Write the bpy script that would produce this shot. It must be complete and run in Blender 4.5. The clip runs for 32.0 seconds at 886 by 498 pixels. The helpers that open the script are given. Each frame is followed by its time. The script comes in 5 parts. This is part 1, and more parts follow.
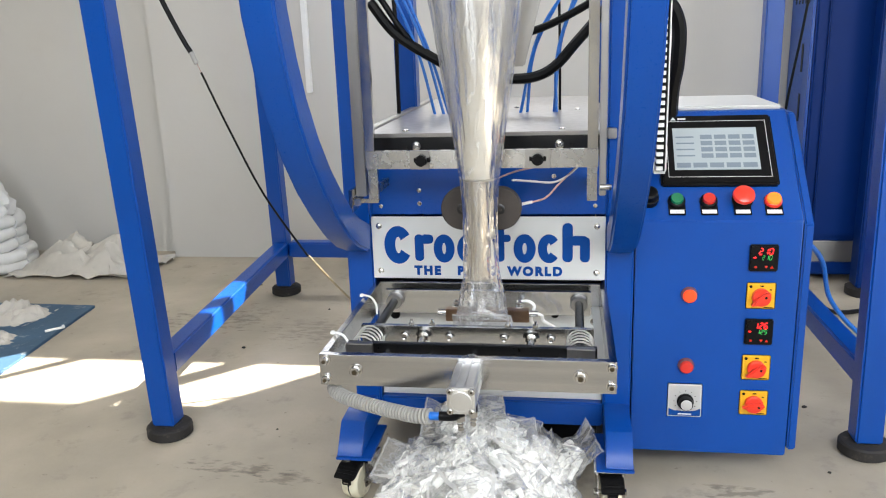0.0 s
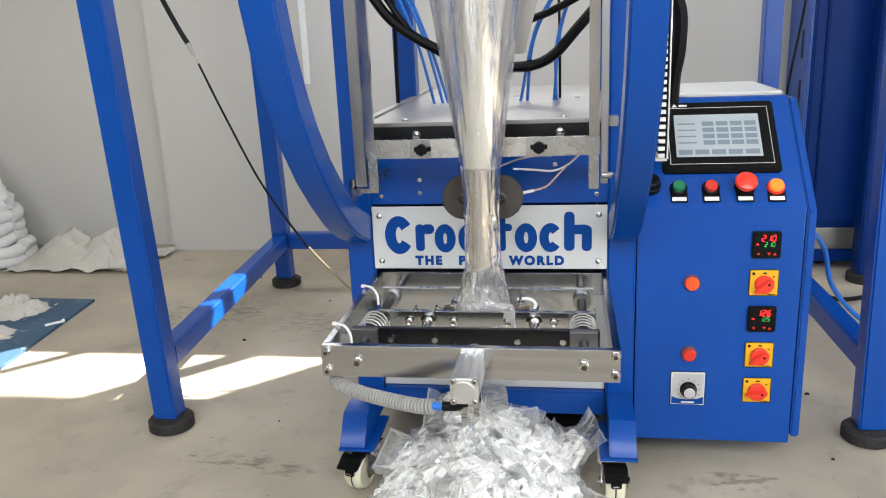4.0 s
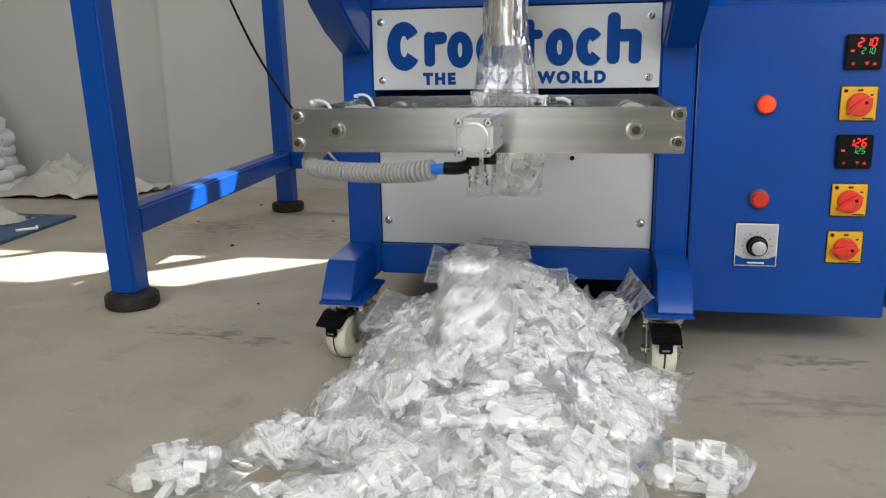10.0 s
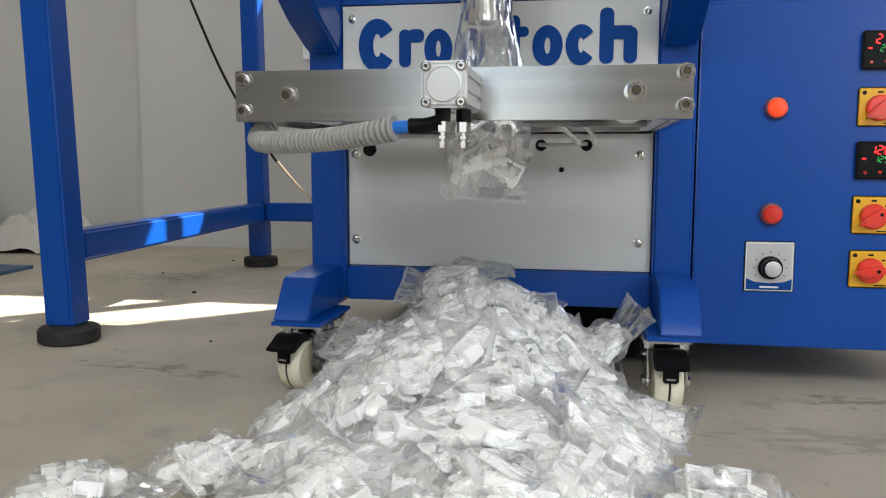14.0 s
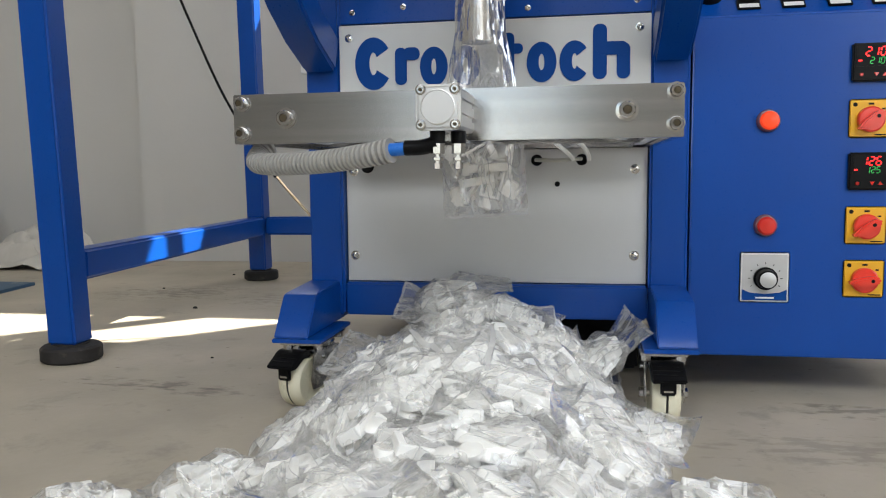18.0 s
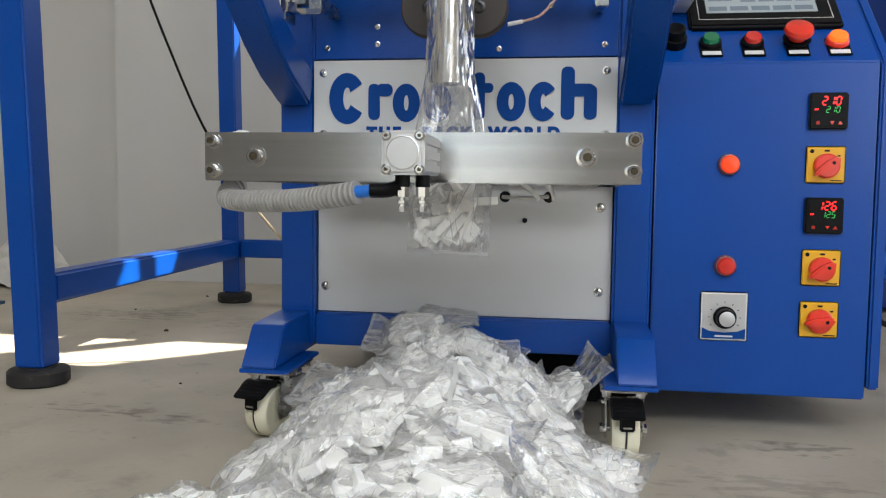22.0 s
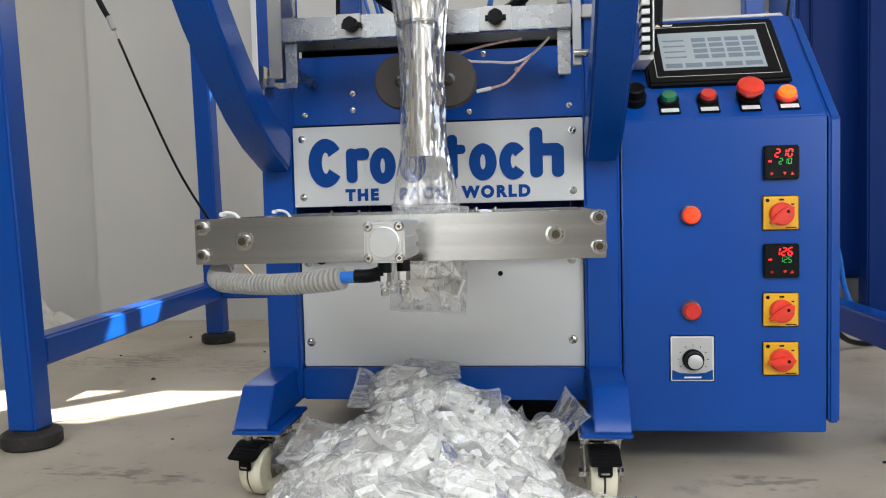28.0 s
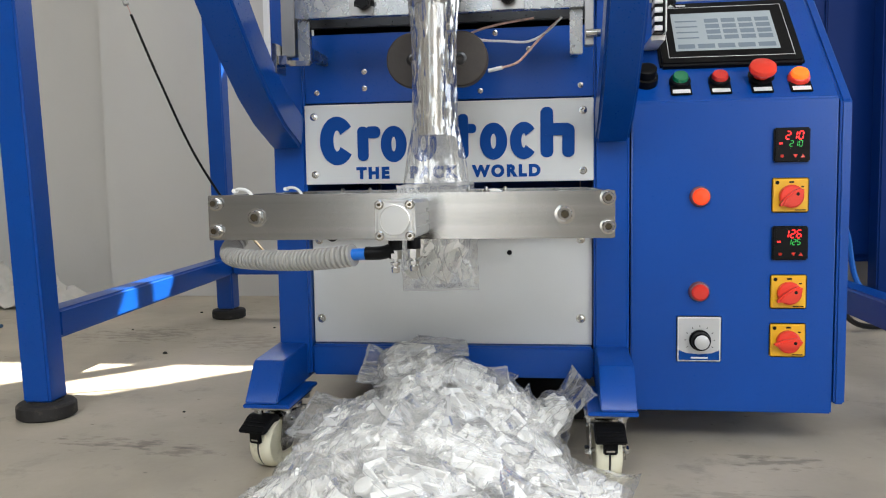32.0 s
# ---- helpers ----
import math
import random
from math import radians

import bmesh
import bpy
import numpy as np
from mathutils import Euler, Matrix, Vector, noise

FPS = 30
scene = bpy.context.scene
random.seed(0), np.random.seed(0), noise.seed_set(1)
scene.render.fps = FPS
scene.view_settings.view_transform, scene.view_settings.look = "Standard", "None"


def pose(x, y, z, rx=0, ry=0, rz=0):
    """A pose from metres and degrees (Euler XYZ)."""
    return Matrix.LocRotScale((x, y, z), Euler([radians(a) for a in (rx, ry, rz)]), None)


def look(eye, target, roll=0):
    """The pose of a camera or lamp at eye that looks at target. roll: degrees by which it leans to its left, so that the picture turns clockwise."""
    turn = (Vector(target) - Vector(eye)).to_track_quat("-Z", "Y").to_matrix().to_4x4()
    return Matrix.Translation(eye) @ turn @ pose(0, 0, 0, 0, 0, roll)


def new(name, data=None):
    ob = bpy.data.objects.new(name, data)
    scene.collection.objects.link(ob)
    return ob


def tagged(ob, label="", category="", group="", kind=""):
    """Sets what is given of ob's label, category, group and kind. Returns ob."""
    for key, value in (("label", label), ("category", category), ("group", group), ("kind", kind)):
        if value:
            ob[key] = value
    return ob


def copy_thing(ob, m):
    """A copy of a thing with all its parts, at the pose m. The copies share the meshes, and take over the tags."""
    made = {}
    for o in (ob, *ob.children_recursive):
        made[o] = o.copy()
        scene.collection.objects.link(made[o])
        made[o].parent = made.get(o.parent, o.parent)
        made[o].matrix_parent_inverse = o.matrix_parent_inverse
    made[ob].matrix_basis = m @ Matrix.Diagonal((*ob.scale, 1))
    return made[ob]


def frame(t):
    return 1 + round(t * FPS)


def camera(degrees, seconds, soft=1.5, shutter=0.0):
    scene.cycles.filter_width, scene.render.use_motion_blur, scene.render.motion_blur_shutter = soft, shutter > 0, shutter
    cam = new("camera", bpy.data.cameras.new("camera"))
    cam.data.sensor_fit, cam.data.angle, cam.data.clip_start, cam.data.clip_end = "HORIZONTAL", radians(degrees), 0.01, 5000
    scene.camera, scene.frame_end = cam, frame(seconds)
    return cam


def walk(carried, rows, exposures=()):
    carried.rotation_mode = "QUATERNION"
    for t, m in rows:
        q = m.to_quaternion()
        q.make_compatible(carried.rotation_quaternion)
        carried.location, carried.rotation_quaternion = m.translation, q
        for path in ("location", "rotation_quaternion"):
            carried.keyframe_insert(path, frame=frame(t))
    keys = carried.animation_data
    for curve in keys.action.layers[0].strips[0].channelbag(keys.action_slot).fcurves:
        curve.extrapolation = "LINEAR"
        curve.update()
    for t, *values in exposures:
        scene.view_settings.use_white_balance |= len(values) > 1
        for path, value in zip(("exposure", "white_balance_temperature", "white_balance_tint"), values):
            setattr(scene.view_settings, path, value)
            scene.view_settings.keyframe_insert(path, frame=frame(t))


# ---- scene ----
cam = camera(57.9, 32.0, 1.1, 0.5)
PATH = [
    (0.0, (0.1509, -1.4477, 0.851), (-0.2487, 1.0283, 0.1868), -2.0),
    (0.5, (0.1483, -1.4464, 0.8497), (-0.2435, 1.0285, 0.179), -2.1),
    (1.0, (0.147, -1.4452, 0.851), (-0.2435, 1.0285, 0.1738), -2.3),
    (1.5, (0.1482, -1.4438, 0.8523), (-0.2448, 1.0284, 0.1699), -2.5),
    (2.0, (0.1483, -1.4451, 0.851), (-0.2422, 1.0272, 0.1674), -2.4),
    (2.5, (0.1469, -1.4439, 0.8497), (-0.2435, 1.0285, 0.1674), -2.4),
    (3.0, (0.1469, -1.4439, 0.8484), (-0.2461, 1.0271, 0.1622), -2.4),
    (3.5, (0.1456, -1.4426, 0.8484), (-0.2461, 1.0271, 0.1583), -2.5),
    (5.5, (0.1481, -1.4387, 0.8368), (-0.2772, 1.025, 0.1414), -2.6),
    (6.0, (0.148, -1.4361, 0.8381), (-0.2836, 1.0235, 0.1336), -2.8),
    (6.5, (0.1493, -1.4334, 0.8342), (-0.2837, 1.0261, 0.1297), -2.9),
    (7.0, (0.1529, -1.423, 0.8173), (-0.2736, 1.0381, 0.1155), -3.0),
    (7.5, (0.1547, -1.3944, 0.7758), (-0.2884, 1.0584, 0.0545), -3.2),
    (8.0, (0.159, -1.3605, 0.7278), (-0.3126, 1.0877, 0.0091), -3.3),
    (8.5, (0.1569, -1.3268, 0.6616), (-0.3368, 1.1221, -0.0376), -3.2),
    (9.0, (0.138, -1.3014, 0.5877), (-0.3483, 1.162, -0.0662), -2.4),
    (9.5, (0.1322, -1.2782, 0.5111), (-0.3594, 1.1928, -0.109), -1.4),
    (10.0, (0.1277, -1.2536, 0.4424), (-0.3474, 1.2295, -0.1388), -0.9),
    (10.5, (0.1237, -1.2511, 0.3918), (-0.3414, 1.2478, -0.131), -0.2),
    (11.0, (0.1275, -1.2484, 0.3723), (-0.3417, 1.2582, -0.1025), -0.1),
    (11.5, (0.1478, -1.2284, 0.3619), (-0.3372, 1.2843, -0.0662), -0.1),
    (12.0, (0.1413, -1.178, 0.3334), (-0.3543, 1.3435, -0.0234), -0.3),
    (12.5, (0.1366, -1.1483, 0.3217), (-0.3514, 1.3799, 0.0078), -0.3),
    (13.0, (0.1309, -1.1302, 0.3075), (-0.3352, 1.405, 0.0208), -0.0),
    (13.5, (0.1296, -1.1277, 0.3049), (-0.3275, 1.4104, 0.0182), 0.1),
    (14.0, (0.127, -1.1278, 0.3049), (-0.3237, 1.4131, 0.0298), 0.2),
    (14.5, (0.1258, -1.1304, 0.3075), (-0.3237, 1.4118, 0.0441), 0.2),
    (16.5, (0.1324, -1.1354, 0.3152), (-0.3157, 1.4068, 0.0571), -0.6),
    (17.0, (0.1311, -1.1367, 0.3178), (-0.3222, 1.4054, 0.0636), -0.7),
    (17.5, (0.1324, -1.138, 0.3152), (-0.3209, 1.4054, 0.0662), -0.7),
    (18.0, (0.1324, -1.1367, 0.3165), (-0.3209, 1.4067, 0.0662), -0.6),
    (18.5, (0.1312, -1.1393, 0.3165), (-0.3209, 1.4054, 0.083), -0.2),
    (19.0, (0.1298, -1.1381, 0.3165), (-0.3209, 1.4067, 0.0895), 0.0),
    (19.5, (0.1311, -1.138, 0.3165), (-0.3261, 1.4065, 0.0973), 0.3),
    (20.0, (0.1312, -1.1393, 0.3204), (-0.3352, 1.405, 0.1103), 0.5),
    (20.5, (0.1338, -1.1393, 0.323), (-0.33, 1.4051, 0.1168), 0.6),
    (21.0, (0.1378, -1.1443, 0.3243), (-0.295, 1.4061, 0.1258), 0.7),
    (21.5, (0.1431, -1.1468, 0.3295), (-0.2626, 1.4082, 0.1284), 0.7),
    (22.0, (0.1497, -1.1518, 0.3373), (-0.2366, 1.4063, 0.1518), 0.7),
    (22.5, (0.1525, -1.1595, 0.3477), (-0.2326, 1.4025, 0.1946), 0.3),
    (23.0, (0.1459, -1.1571, 0.3555), (-0.2301, 1.4065, 0.2231), 0.4),
    (23.5, (0.1434, -1.1611, 0.3594), (-0.2003, 1.4085, 0.2439), 0.6),
    (24.0, (0.1462, -1.1675, 0.3645), (-0.1639, 1.4056, 0.2634), 0.7),
    (24.5, (0.1476, -1.17, 0.3671), (-0.1431, 1.4061, 0.2737), 0.7),
    (25.0, (0.1489, -1.17, 0.3749), (-0.1379, 1.4063, 0.2854), 0.6),
    (25.5, (0.1502, -1.1739, 0.3814), (-0.1366, 1.4037, 0.2958), 0.4),
    (27.5, (0.1547, -1.1945, 0.4022), (-0.1502, 1.3787, 0.2672), -1.1),
    (28.0, (0.1548, -1.1984, 0.4074), (-0.1604, 1.3733, 0.2556), -1.5),
    (28.5, (0.1561, -1.201, 0.4061), (-0.1733, 1.3677, 0.2387), -1.7),
    (29.0, (0.1575, -1.2022, 0.4009), (-0.1783, 1.3637, 0.2166), -1.9),
    (29.5, (0.1588, -1.2035, 0.4035), (-0.1796, 1.3611, 0.2011), -1.8),
    (30.0, (0.1614, -1.2047, 0.4048), (-0.1795, 1.3585, 0.192), -1.6),
    (30.5, (0.1615, -1.206, 0.4061), (-0.1847, 1.357, 0.1894), -1.4),
    (31.0, (0.1589, -1.2074, 0.4074), (-0.1924, 1.3542, 0.1907), -1.1),
    (31.5, (0.1589, -1.2074, 0.4061), (-0.1898, 1.3543, 0.1842), -1.0),
    (32.0, (0.155, -1.2075, 0.4074), (-0.1898, 1.3543, 0.1881), -0.9),
]
walk(cam, [(t, look(eye, target, roll)) for t, eye, target, roll in PATH],
     [(t, stops + 2.36) for t, stops in ((0, 0.45), (3.5, 0.40), (6, 0.27), (7, 0.27), (8, -0.06), (9, -0.20), (13, -0.20), (19, -0.18), (22.5, -0.20), (24, -0.26), (25, 0.0), (29, 0.0), (32, 0.04))])

# ---- light ----
world = bpy.data.worlds.new("world")
scene.world = world
world.use_nodes = True
wn = world.node_tree.nodes
sky = wn.new("ShaderNodeTexSky")
sky.sky_type, sky.sun_disc = "NISHITA", False
sky.sun_elevation, sky.sun_rotation = radians(40), radians(45)
world.node_tree.links.new(sky.outputs[0], wn["Background"].inputs[0])
wn["Background"].inputs[1].default_value = 0.05


def lamp(name, kind, m, energy, color, size=None, size_y=None):
    data = bpy.data.lights.new(name, kind)
    data.energy, data.color = energy, color
    if kind == "SUN":
        data.angle = radians(0.6)
    if kind == "AREA":
        data.shape, data.size, data.size_y = "RECTANGLE", size, size_y
    ob = new(name, data)
    ob.matrix_world = m
    return ob


# the sun stands behind the back wall's clerestory window, the day comes in by unseen windows added behind the camera,
# the door there and a side window
lamp("sun", "SUN", look((3, 3, 3.56), (0, 0, 0)), 5.0, (1, 0.93, 0.82))
lamp("window_daylight", "AREA", look((0.4, -2.95, 2.3), (0.1, -0.35, 0.2)), 17.8, (0.96, 0.99, 1.0), 3.9, 0.95)
# added low fill to brighten panel and heap, set clear of the plate's reflection
lamp("low_front_fill", "AREA", look((2.15, -2.95, 0.95), (0.1, -0.1, 0.25)), 3.9, (0.965, 0.99, 1.0), 1.5, 1.1)
lamp("door_daylight", "AREA", look((-0.3, -2.98, 0.78), (-0.1, 0, 0.4)), 0.42, (0.98, 0.99, 1), 0.5, 1.5)
lamp("side_daylight", "AREA", look((3.35, 0.1, 1.65), (0, 0.3, 0.7)), 4.0, (0.98, 0.985, 1), 2.2, 1.5)
lamp("clerestory_daylight", "AREA", look((-0.31, 1.57, 1.495), (-0.31, 0.4, 0.6)), 2.2, (1, 0.98, 0.95), 1.98, 0.38)
scene.cycles.transparent_max_bounces = 48


# ---- materials ----
def shader(name, color, rough=0.5, metal=0.0, vary=0.06, scale=8.0, bump=0.0, bump_scale=120.0, stretch=(1, 1, 1), coat=0.0, rough_vary=0.08, wear=None, wear_amount=0.0, bump_depth=0.001, spec=0.5):
    mat = bpy.data.materials.new(name)
    mat.use_nodes = True
    n, l = mat.node_tree.nodes, mat.node_tree.links
    b = n["Principled BSDF"]
    b.inputs["Metallic"].default_value = metal
    b.inputs["Specular IOR Level"].default_value = spec
    b.inputs["Coat Weight"].default_value = coat
    b.inputs["Coat Roughness"].default_value = 0.12
    tc, mp = n.new("ShaderNodeTexCoord"), n.new("ShaderNodeMapping")
    mp.inputs["Scale"].default_value = stretch
    l.new(tc.outputs["Object"], mp.inputs["Vector"])
    big, fine = n.new("ShaderNodeTexNoise"), n.new("ShaderNodeTexNoise")
    big.inputs["Scale"].default_value, big.inputs["Detail"].default_value = scale, 6
    fine.inputs["Scale"].default_value, fine.inputs["Detail"].default_value = bump_scale, 4
    l.new(mp.outputs[0], big.inputs["Vector"]), l.new(mp.outputs[0], fine.inputs["Vector"])
    info = n.new("ShaderNodeObjectInfo")
    add = n.new("ShaderNodeMath")
    add.operation = "MULTIPLY_ADD"
    l.new(info.outputs["Random"], add.inputs[0])
    add.inputs[1].default_value = 0.25
    l.new(big.outputs["Fac"], add.inputs[2])
    ramp = n.new("ShaderNodeValToRGB")
    e = ramp.color_ramp.elements
    e[0].position, e[1].position = 0.3, 0.95
    e[0].color = (*[c * (1 - vary) for c in color], 1)
    e[1].color = (*[min(1, c * (1 + vary)) for c in color], 1)
    l.new(add.outputs[0], ramp.inputs[0])
    out = ramp.outputs[0]
    if wear:
        spots = n.new("ShaderNodeTexNoise")
        spots.inputs["Scale"].default_value, spots.inputs["Detail"].default_value, spots.inputs["Roughness"].default_value = scale * 2.3, 9, 0.7
        l.new(tc.outputs["Object"], spots.inputs["Vector"])
        cut = n.new("ShaderNodeMapRange")
        cut.inputs["From Min"].default_value, cut.inputs["From Max"].default_value = 0.56, 0.74
        cut.inputs["To Max"].default_value = wear_amount
        l.new(spots.outputs["Fac"], cut.inputs["Value"])
        mix = n.new("ShaderNodeMix")
        mix.data_type = "RGBA"
        l.new(cut.outputs[0], mix.inputs["Factor"]), l.new(out, mix.inputs["A"])
        mix.inputs["B"].default_value = (*wear, 1)
        out = mix.outputs["Result"]
    l.new(out, b.inputs["Base Color"])
    rr = n.new("ShaderNodeMapRange")
    rr.inputs["To Min"].default_value, rr.inputs["To Max"].default_value = max(0.02, rough - rough_vary), rough + rough_vary
    l.new(fine.outputs["Fac"], rr.inputs["Value"]), l.new(rr.outputs[0], b.inputs["Roughness"])
    if bump:
        bp = n.new("ShaderNodeBump")
        bp.inputs["Strength"].default_value, bp.inputs["Distance"].default_value = bump, bump_depth
        l.new(fine.outputs["Fac"], bp.inputs["Height"]), l.new(bp.outputs[0], b.inputs["Normal"])
    return mat


def glowing(name, color, strength):
    mat = bpy.data.materials.new(name)
    mat.use_nodes = True
    b = mat.node_tree.nodes["Principled BSDF"]
    b.inputs["Base Color"].default_value = (*color, 1)
    b.inputs["Emission Color"].default_value = (*color, 1)
    b.inputs["Emission Strength"].default_value = strength
    b.inputs["Roughness"].default_value = 0.25
    return mat


def clear_film(name, haze=0.10, gloss=0.05, rough=0.10, bump=0.5, scale=38.0, stretch=(1, 1, 1), veins=0.0):
    """Thin clear plastic: mostly see-through, with sharp sheen, a trace of milky haze and whitened crease lines."""
    mat = bpy.data.materials.new(name)
    mat.use_nodes = True
    n, l = mat.node_tree.nodes, mat.node_tree.links
    n.remove(n["Principled BSDF"])
    glossy, trans, diff, back = n.new("ShaderNodeBsdfGlossy"), n.new("ShaderNodeBsdfTransparent"), n.new("ShaderNodeBsdfDiffuse"), n.new("ShaderNodeBsdfTranslucent")
    glossy.inputs["Roughness"].default_value = rough
    trans.inputs[0].default_value = (0.995, 0.994, 0.99, 1)
    diff.inputs[0].default_value = back.inputs[0].default_value = (0.97, 0.965, 0.955, 1)
    tc = n.new("ShaderNodeTexCoord")
    noise_a = n.new("ShaderNodeTexNoise")
    noise_a.inputs["Scale"].default_value, noise_a.inputs["Detail"].default_value, noise_a.inputs["Distortion"].default_value = scale, 3, 1.2 if stretch[2] == 1 else 0.1
    mp = n.new("ShaderNodeMapping")
    mp.inputs["Scale"].default_value = stretch
    l.new(tc.outputs["Object"], mp.inputs["Vector"]), l.new(mp.outputs[0], noise_a.inputs["Vector"])
    bp = n.new("ShaderNodeBump")
    bp.inputs["Strength"].default_value, bp.inputs["Distance"].default_value = bump, 0.006
    l.new(noise_a.outputs["Fac"], bp.inputs["Height"])
    l.new(bp.outputs[0], glossy.inputs["Normal"])
    fr = n.new("ShaderNodeFresnel")
    fr.inputs["IOR"].default_value = 1.45
    l.new(bp.outputs[0], fr.inputs["Normal"])
    mr = n.new("ShaderNodeMapRange")
    mr.inputs["To Min"].default_value, mr.inputs["To Max"].default_value = gloss, 0.6
    l.new(fr.outputs[0], mr.inputs["Value"])
    m0, m1, m2 = n.new("ShaderNodeMixShader"), n.new("ShaderNodeMixShader"), n.new("ShaderNodeMixShader")
    m0.inputs[0].default_value = 0.5
    m1.inputs[0].default_value = haze
    if veins:
        crease, off, near, total = n.new("ShaderNodeTexNoise"), n.new("ShaderNodeMath"), n.new("ShaderNodeMapRange"), n.new("ShaderNodeMath")
        crease.inputs["Scale"].default_value, crease.inputs["Detail"].default_value, crease.inputs["Distortion"].default_value = scale * 0.7, 2, 1.5
        l.new(mp.outputs[0], crease.inputs["Vector"])
        off.operation, off.inputs[1].default_value = "SUBTRACT", 0.5
        l.new(crease.outputs["Fac"], off.inputs[0])
        size = n.new("ShaderNodeMath")
        size.operation = "ABSOLUTE"
        l.new(off.outputs[0], size.inputs[0]), l.new(size.outputs[0], near.inputs["Value"])
        near.inputs["From Max"].default_value, near.inputs["To Min"].default_value, near.inputs["To Max"].default_value = 0.028, veins, 0.0
        total.inputs[1].default_value = haze
        l.new(near.outputs[0], total.inputs[0]), l.new(total.outputs[0], m1.inputs[0])
    l.new(diff.outputs[0], m0.inputs[1]), l.new(back.outputs[0], m0.inputs[2])
    l.new(trans.outputs[0], m1.inputs[1]), l.new(m0.outputs[0], m1.inputs[2])
    l.new(mr.outputs[0], m2.inputs[0])
    l.new(m1.outputs[0], m2.inputs[1]), l.new(glossy.outputs[0], m2.inputs[2])
    l.new(m2.outputs[0], n["Material Output"].inputs[0])
    return mat


BLUE = shader("blue_enamel", (0.001, 0.056, 0.305), 0.30, 0, 0.1, 5, 0.035, 420, coat=0.05, spec=0.30)
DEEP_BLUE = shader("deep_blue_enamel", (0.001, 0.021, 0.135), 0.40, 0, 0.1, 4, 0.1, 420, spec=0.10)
GREY_PANEL = shader("light_grey_powder_coat", (0.57, 0.575, 0.57), 0.45, 0, 0.05, 6, 0.12, 500)
STEEL = shader("brushed_stainless_steel", (0.48, 0.48, 0.485), 0.18, 1, 0.16, 4, 0.05, 240, (0.5, 14, 24), rough_vary=0.07)
STEEL_SHEET = shader("dull_steel_sheet", (0.33, 0.32, 0.31), 0.36, 1, 0.14, 6, 0.06, 60, rough_vary=0.12)
TUBE_STEEL = shader("dull_bright_steel", (0.52, 0.49, 0.45), 0.22, 1, 0.12, 12, 0.5, 110, (1, 1, 0.03), rough_vary=0.08, bump_depth=0.0015)
FUNNEL_STEEL = shader("creased_bright_steel", (0.92, 0.92, 0.915), 0.14, 1, 0.08, 14, 0.7, 95, (1, 1, 0.025), rough_vary=0.06, bump_depth=0.0024)
CHROME = shader("polished_steel", (0.52, 0.51, 0.495), 0.16, 1, 0.06, 12, 0, 60)
SPRING = shader("zinc_plated_wire", (0.74, 0.73, 0.70), 0.30, 0.7, 0.06, 10, 0, 60)
GLOSSY_BLACK = shader("glossy_black_sheath", (0.008, 0.0075, 0.007), 0.2, 0, 0.2, 20, 0.05, 300, spec=0.25)
CYLINDER_ALU = shader("satin_aluminium", (0.66, 0.655, 0.645), 0.42, 1, 0.05, 10, 0.05, 200)
ALU = shader("anodised_aluminium", (0.40, 0.40, 0.395), 0.27, 1, 0.06, 10, 0, 60)
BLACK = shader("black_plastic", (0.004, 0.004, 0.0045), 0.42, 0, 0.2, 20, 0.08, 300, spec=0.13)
RUBBER = shader("black_rubber", (0.016, 0.014, 0.013), 0.75, 0, 0.3, 18, 0.3, 160, wear=(0.16, 0.13, 0.1), wear_amount=0.5)
DARK_STEEL = shader("blackened_steel", (0.05, 0.05, 0.052), 0.3, 1, 0.2, 14, 0.05, 160)
BELT = shader("brown_black_rubber_disc", (0.035, 0.028, 0.024), 0.68, 0, 0.25, 40, 0.25, 260)
WHITE_PART = shader("white_moulded_plastic", (0.92, 0.91, 0.88), 0.36, 0, 0.03, 14, 0.05, 200)
CREAM = shader("cream_nylon", (0.72, 0.68, 0.52), 0.45, 0, 0.1, 30, 0.1, 200, wear=(0.3, 0.25, 0.17), wear_amount=0.6)
SOCKET_STEEL = shader("dark_socket_steel", (0.11, 0.09, 0.062), 0.38, 1, 0.3, 60, 0.1, 200)
HEATER = shader("heat_browned_steel", (0.20, 0.13, 0.09), 0.32, 1, 0.3, 60, 0.1, 200)
GREY_HOSE = shader("grey_corrugated_plastic", (0.36, 0.35, 0.33), 0.5, 0, 0.08, 20, 0.08, 300)
AIR_BLUE = shader("blue_air_tube", (0.01, 0.14, 0.55), 0.3, 0, 0.05, 20)
WHITE_TIE = shader("white_nylon", (0.8, 0.8, 0.78), 0.4, 0, 0.04, 20)
for socket, value in (("Subsurface Weight", 0.35), ("Subsurface Scale", 0.005), ("Subsurface Radius", (1, 0.97, 0.93))):
    WHITE_PART.node_tree.nodes["Principled BSDF"].inputs[socket].default_value = value
LEAD_GREY = shader("pale_grey_sheath", (0.50, 0.49, 0.44), 0.45, 0, 0.08, 20)
BEZEL = shader("dark_red_grey_bezel", (0.16, 0.06, 0.06), 0.22, 0, 0.1, 20, coat=0.4)
YELLOW = shader("yellow_plate", (0.75, 0.40, 0.012), 0.38, 0, 0.05, 20)
RED = shader("red_plastic", (0.76, 0.034, 0.014), 0.32, 0, 0.06, 20, coat=0.3)
GREEN = shader("green_lens", (0.0, 0.16, 0.06), 0.25, 0, 0.06, 20, coat=0.5)
RED_LENS = shader("red_lens", (0.60, 0.022, 0.012), 0.2, 0, 0.06, 20, coat=0.5)
SILVER_LABEL = shader("silver_label", (0.52, 0.52, 0.52), 0.35, 0.3, 0.05, 20)
LABEL_BLUE = shader("printed_blue", (0.001, 0.050, 0.245), 0.6, 0, 0.05, 20, spec=0.15)
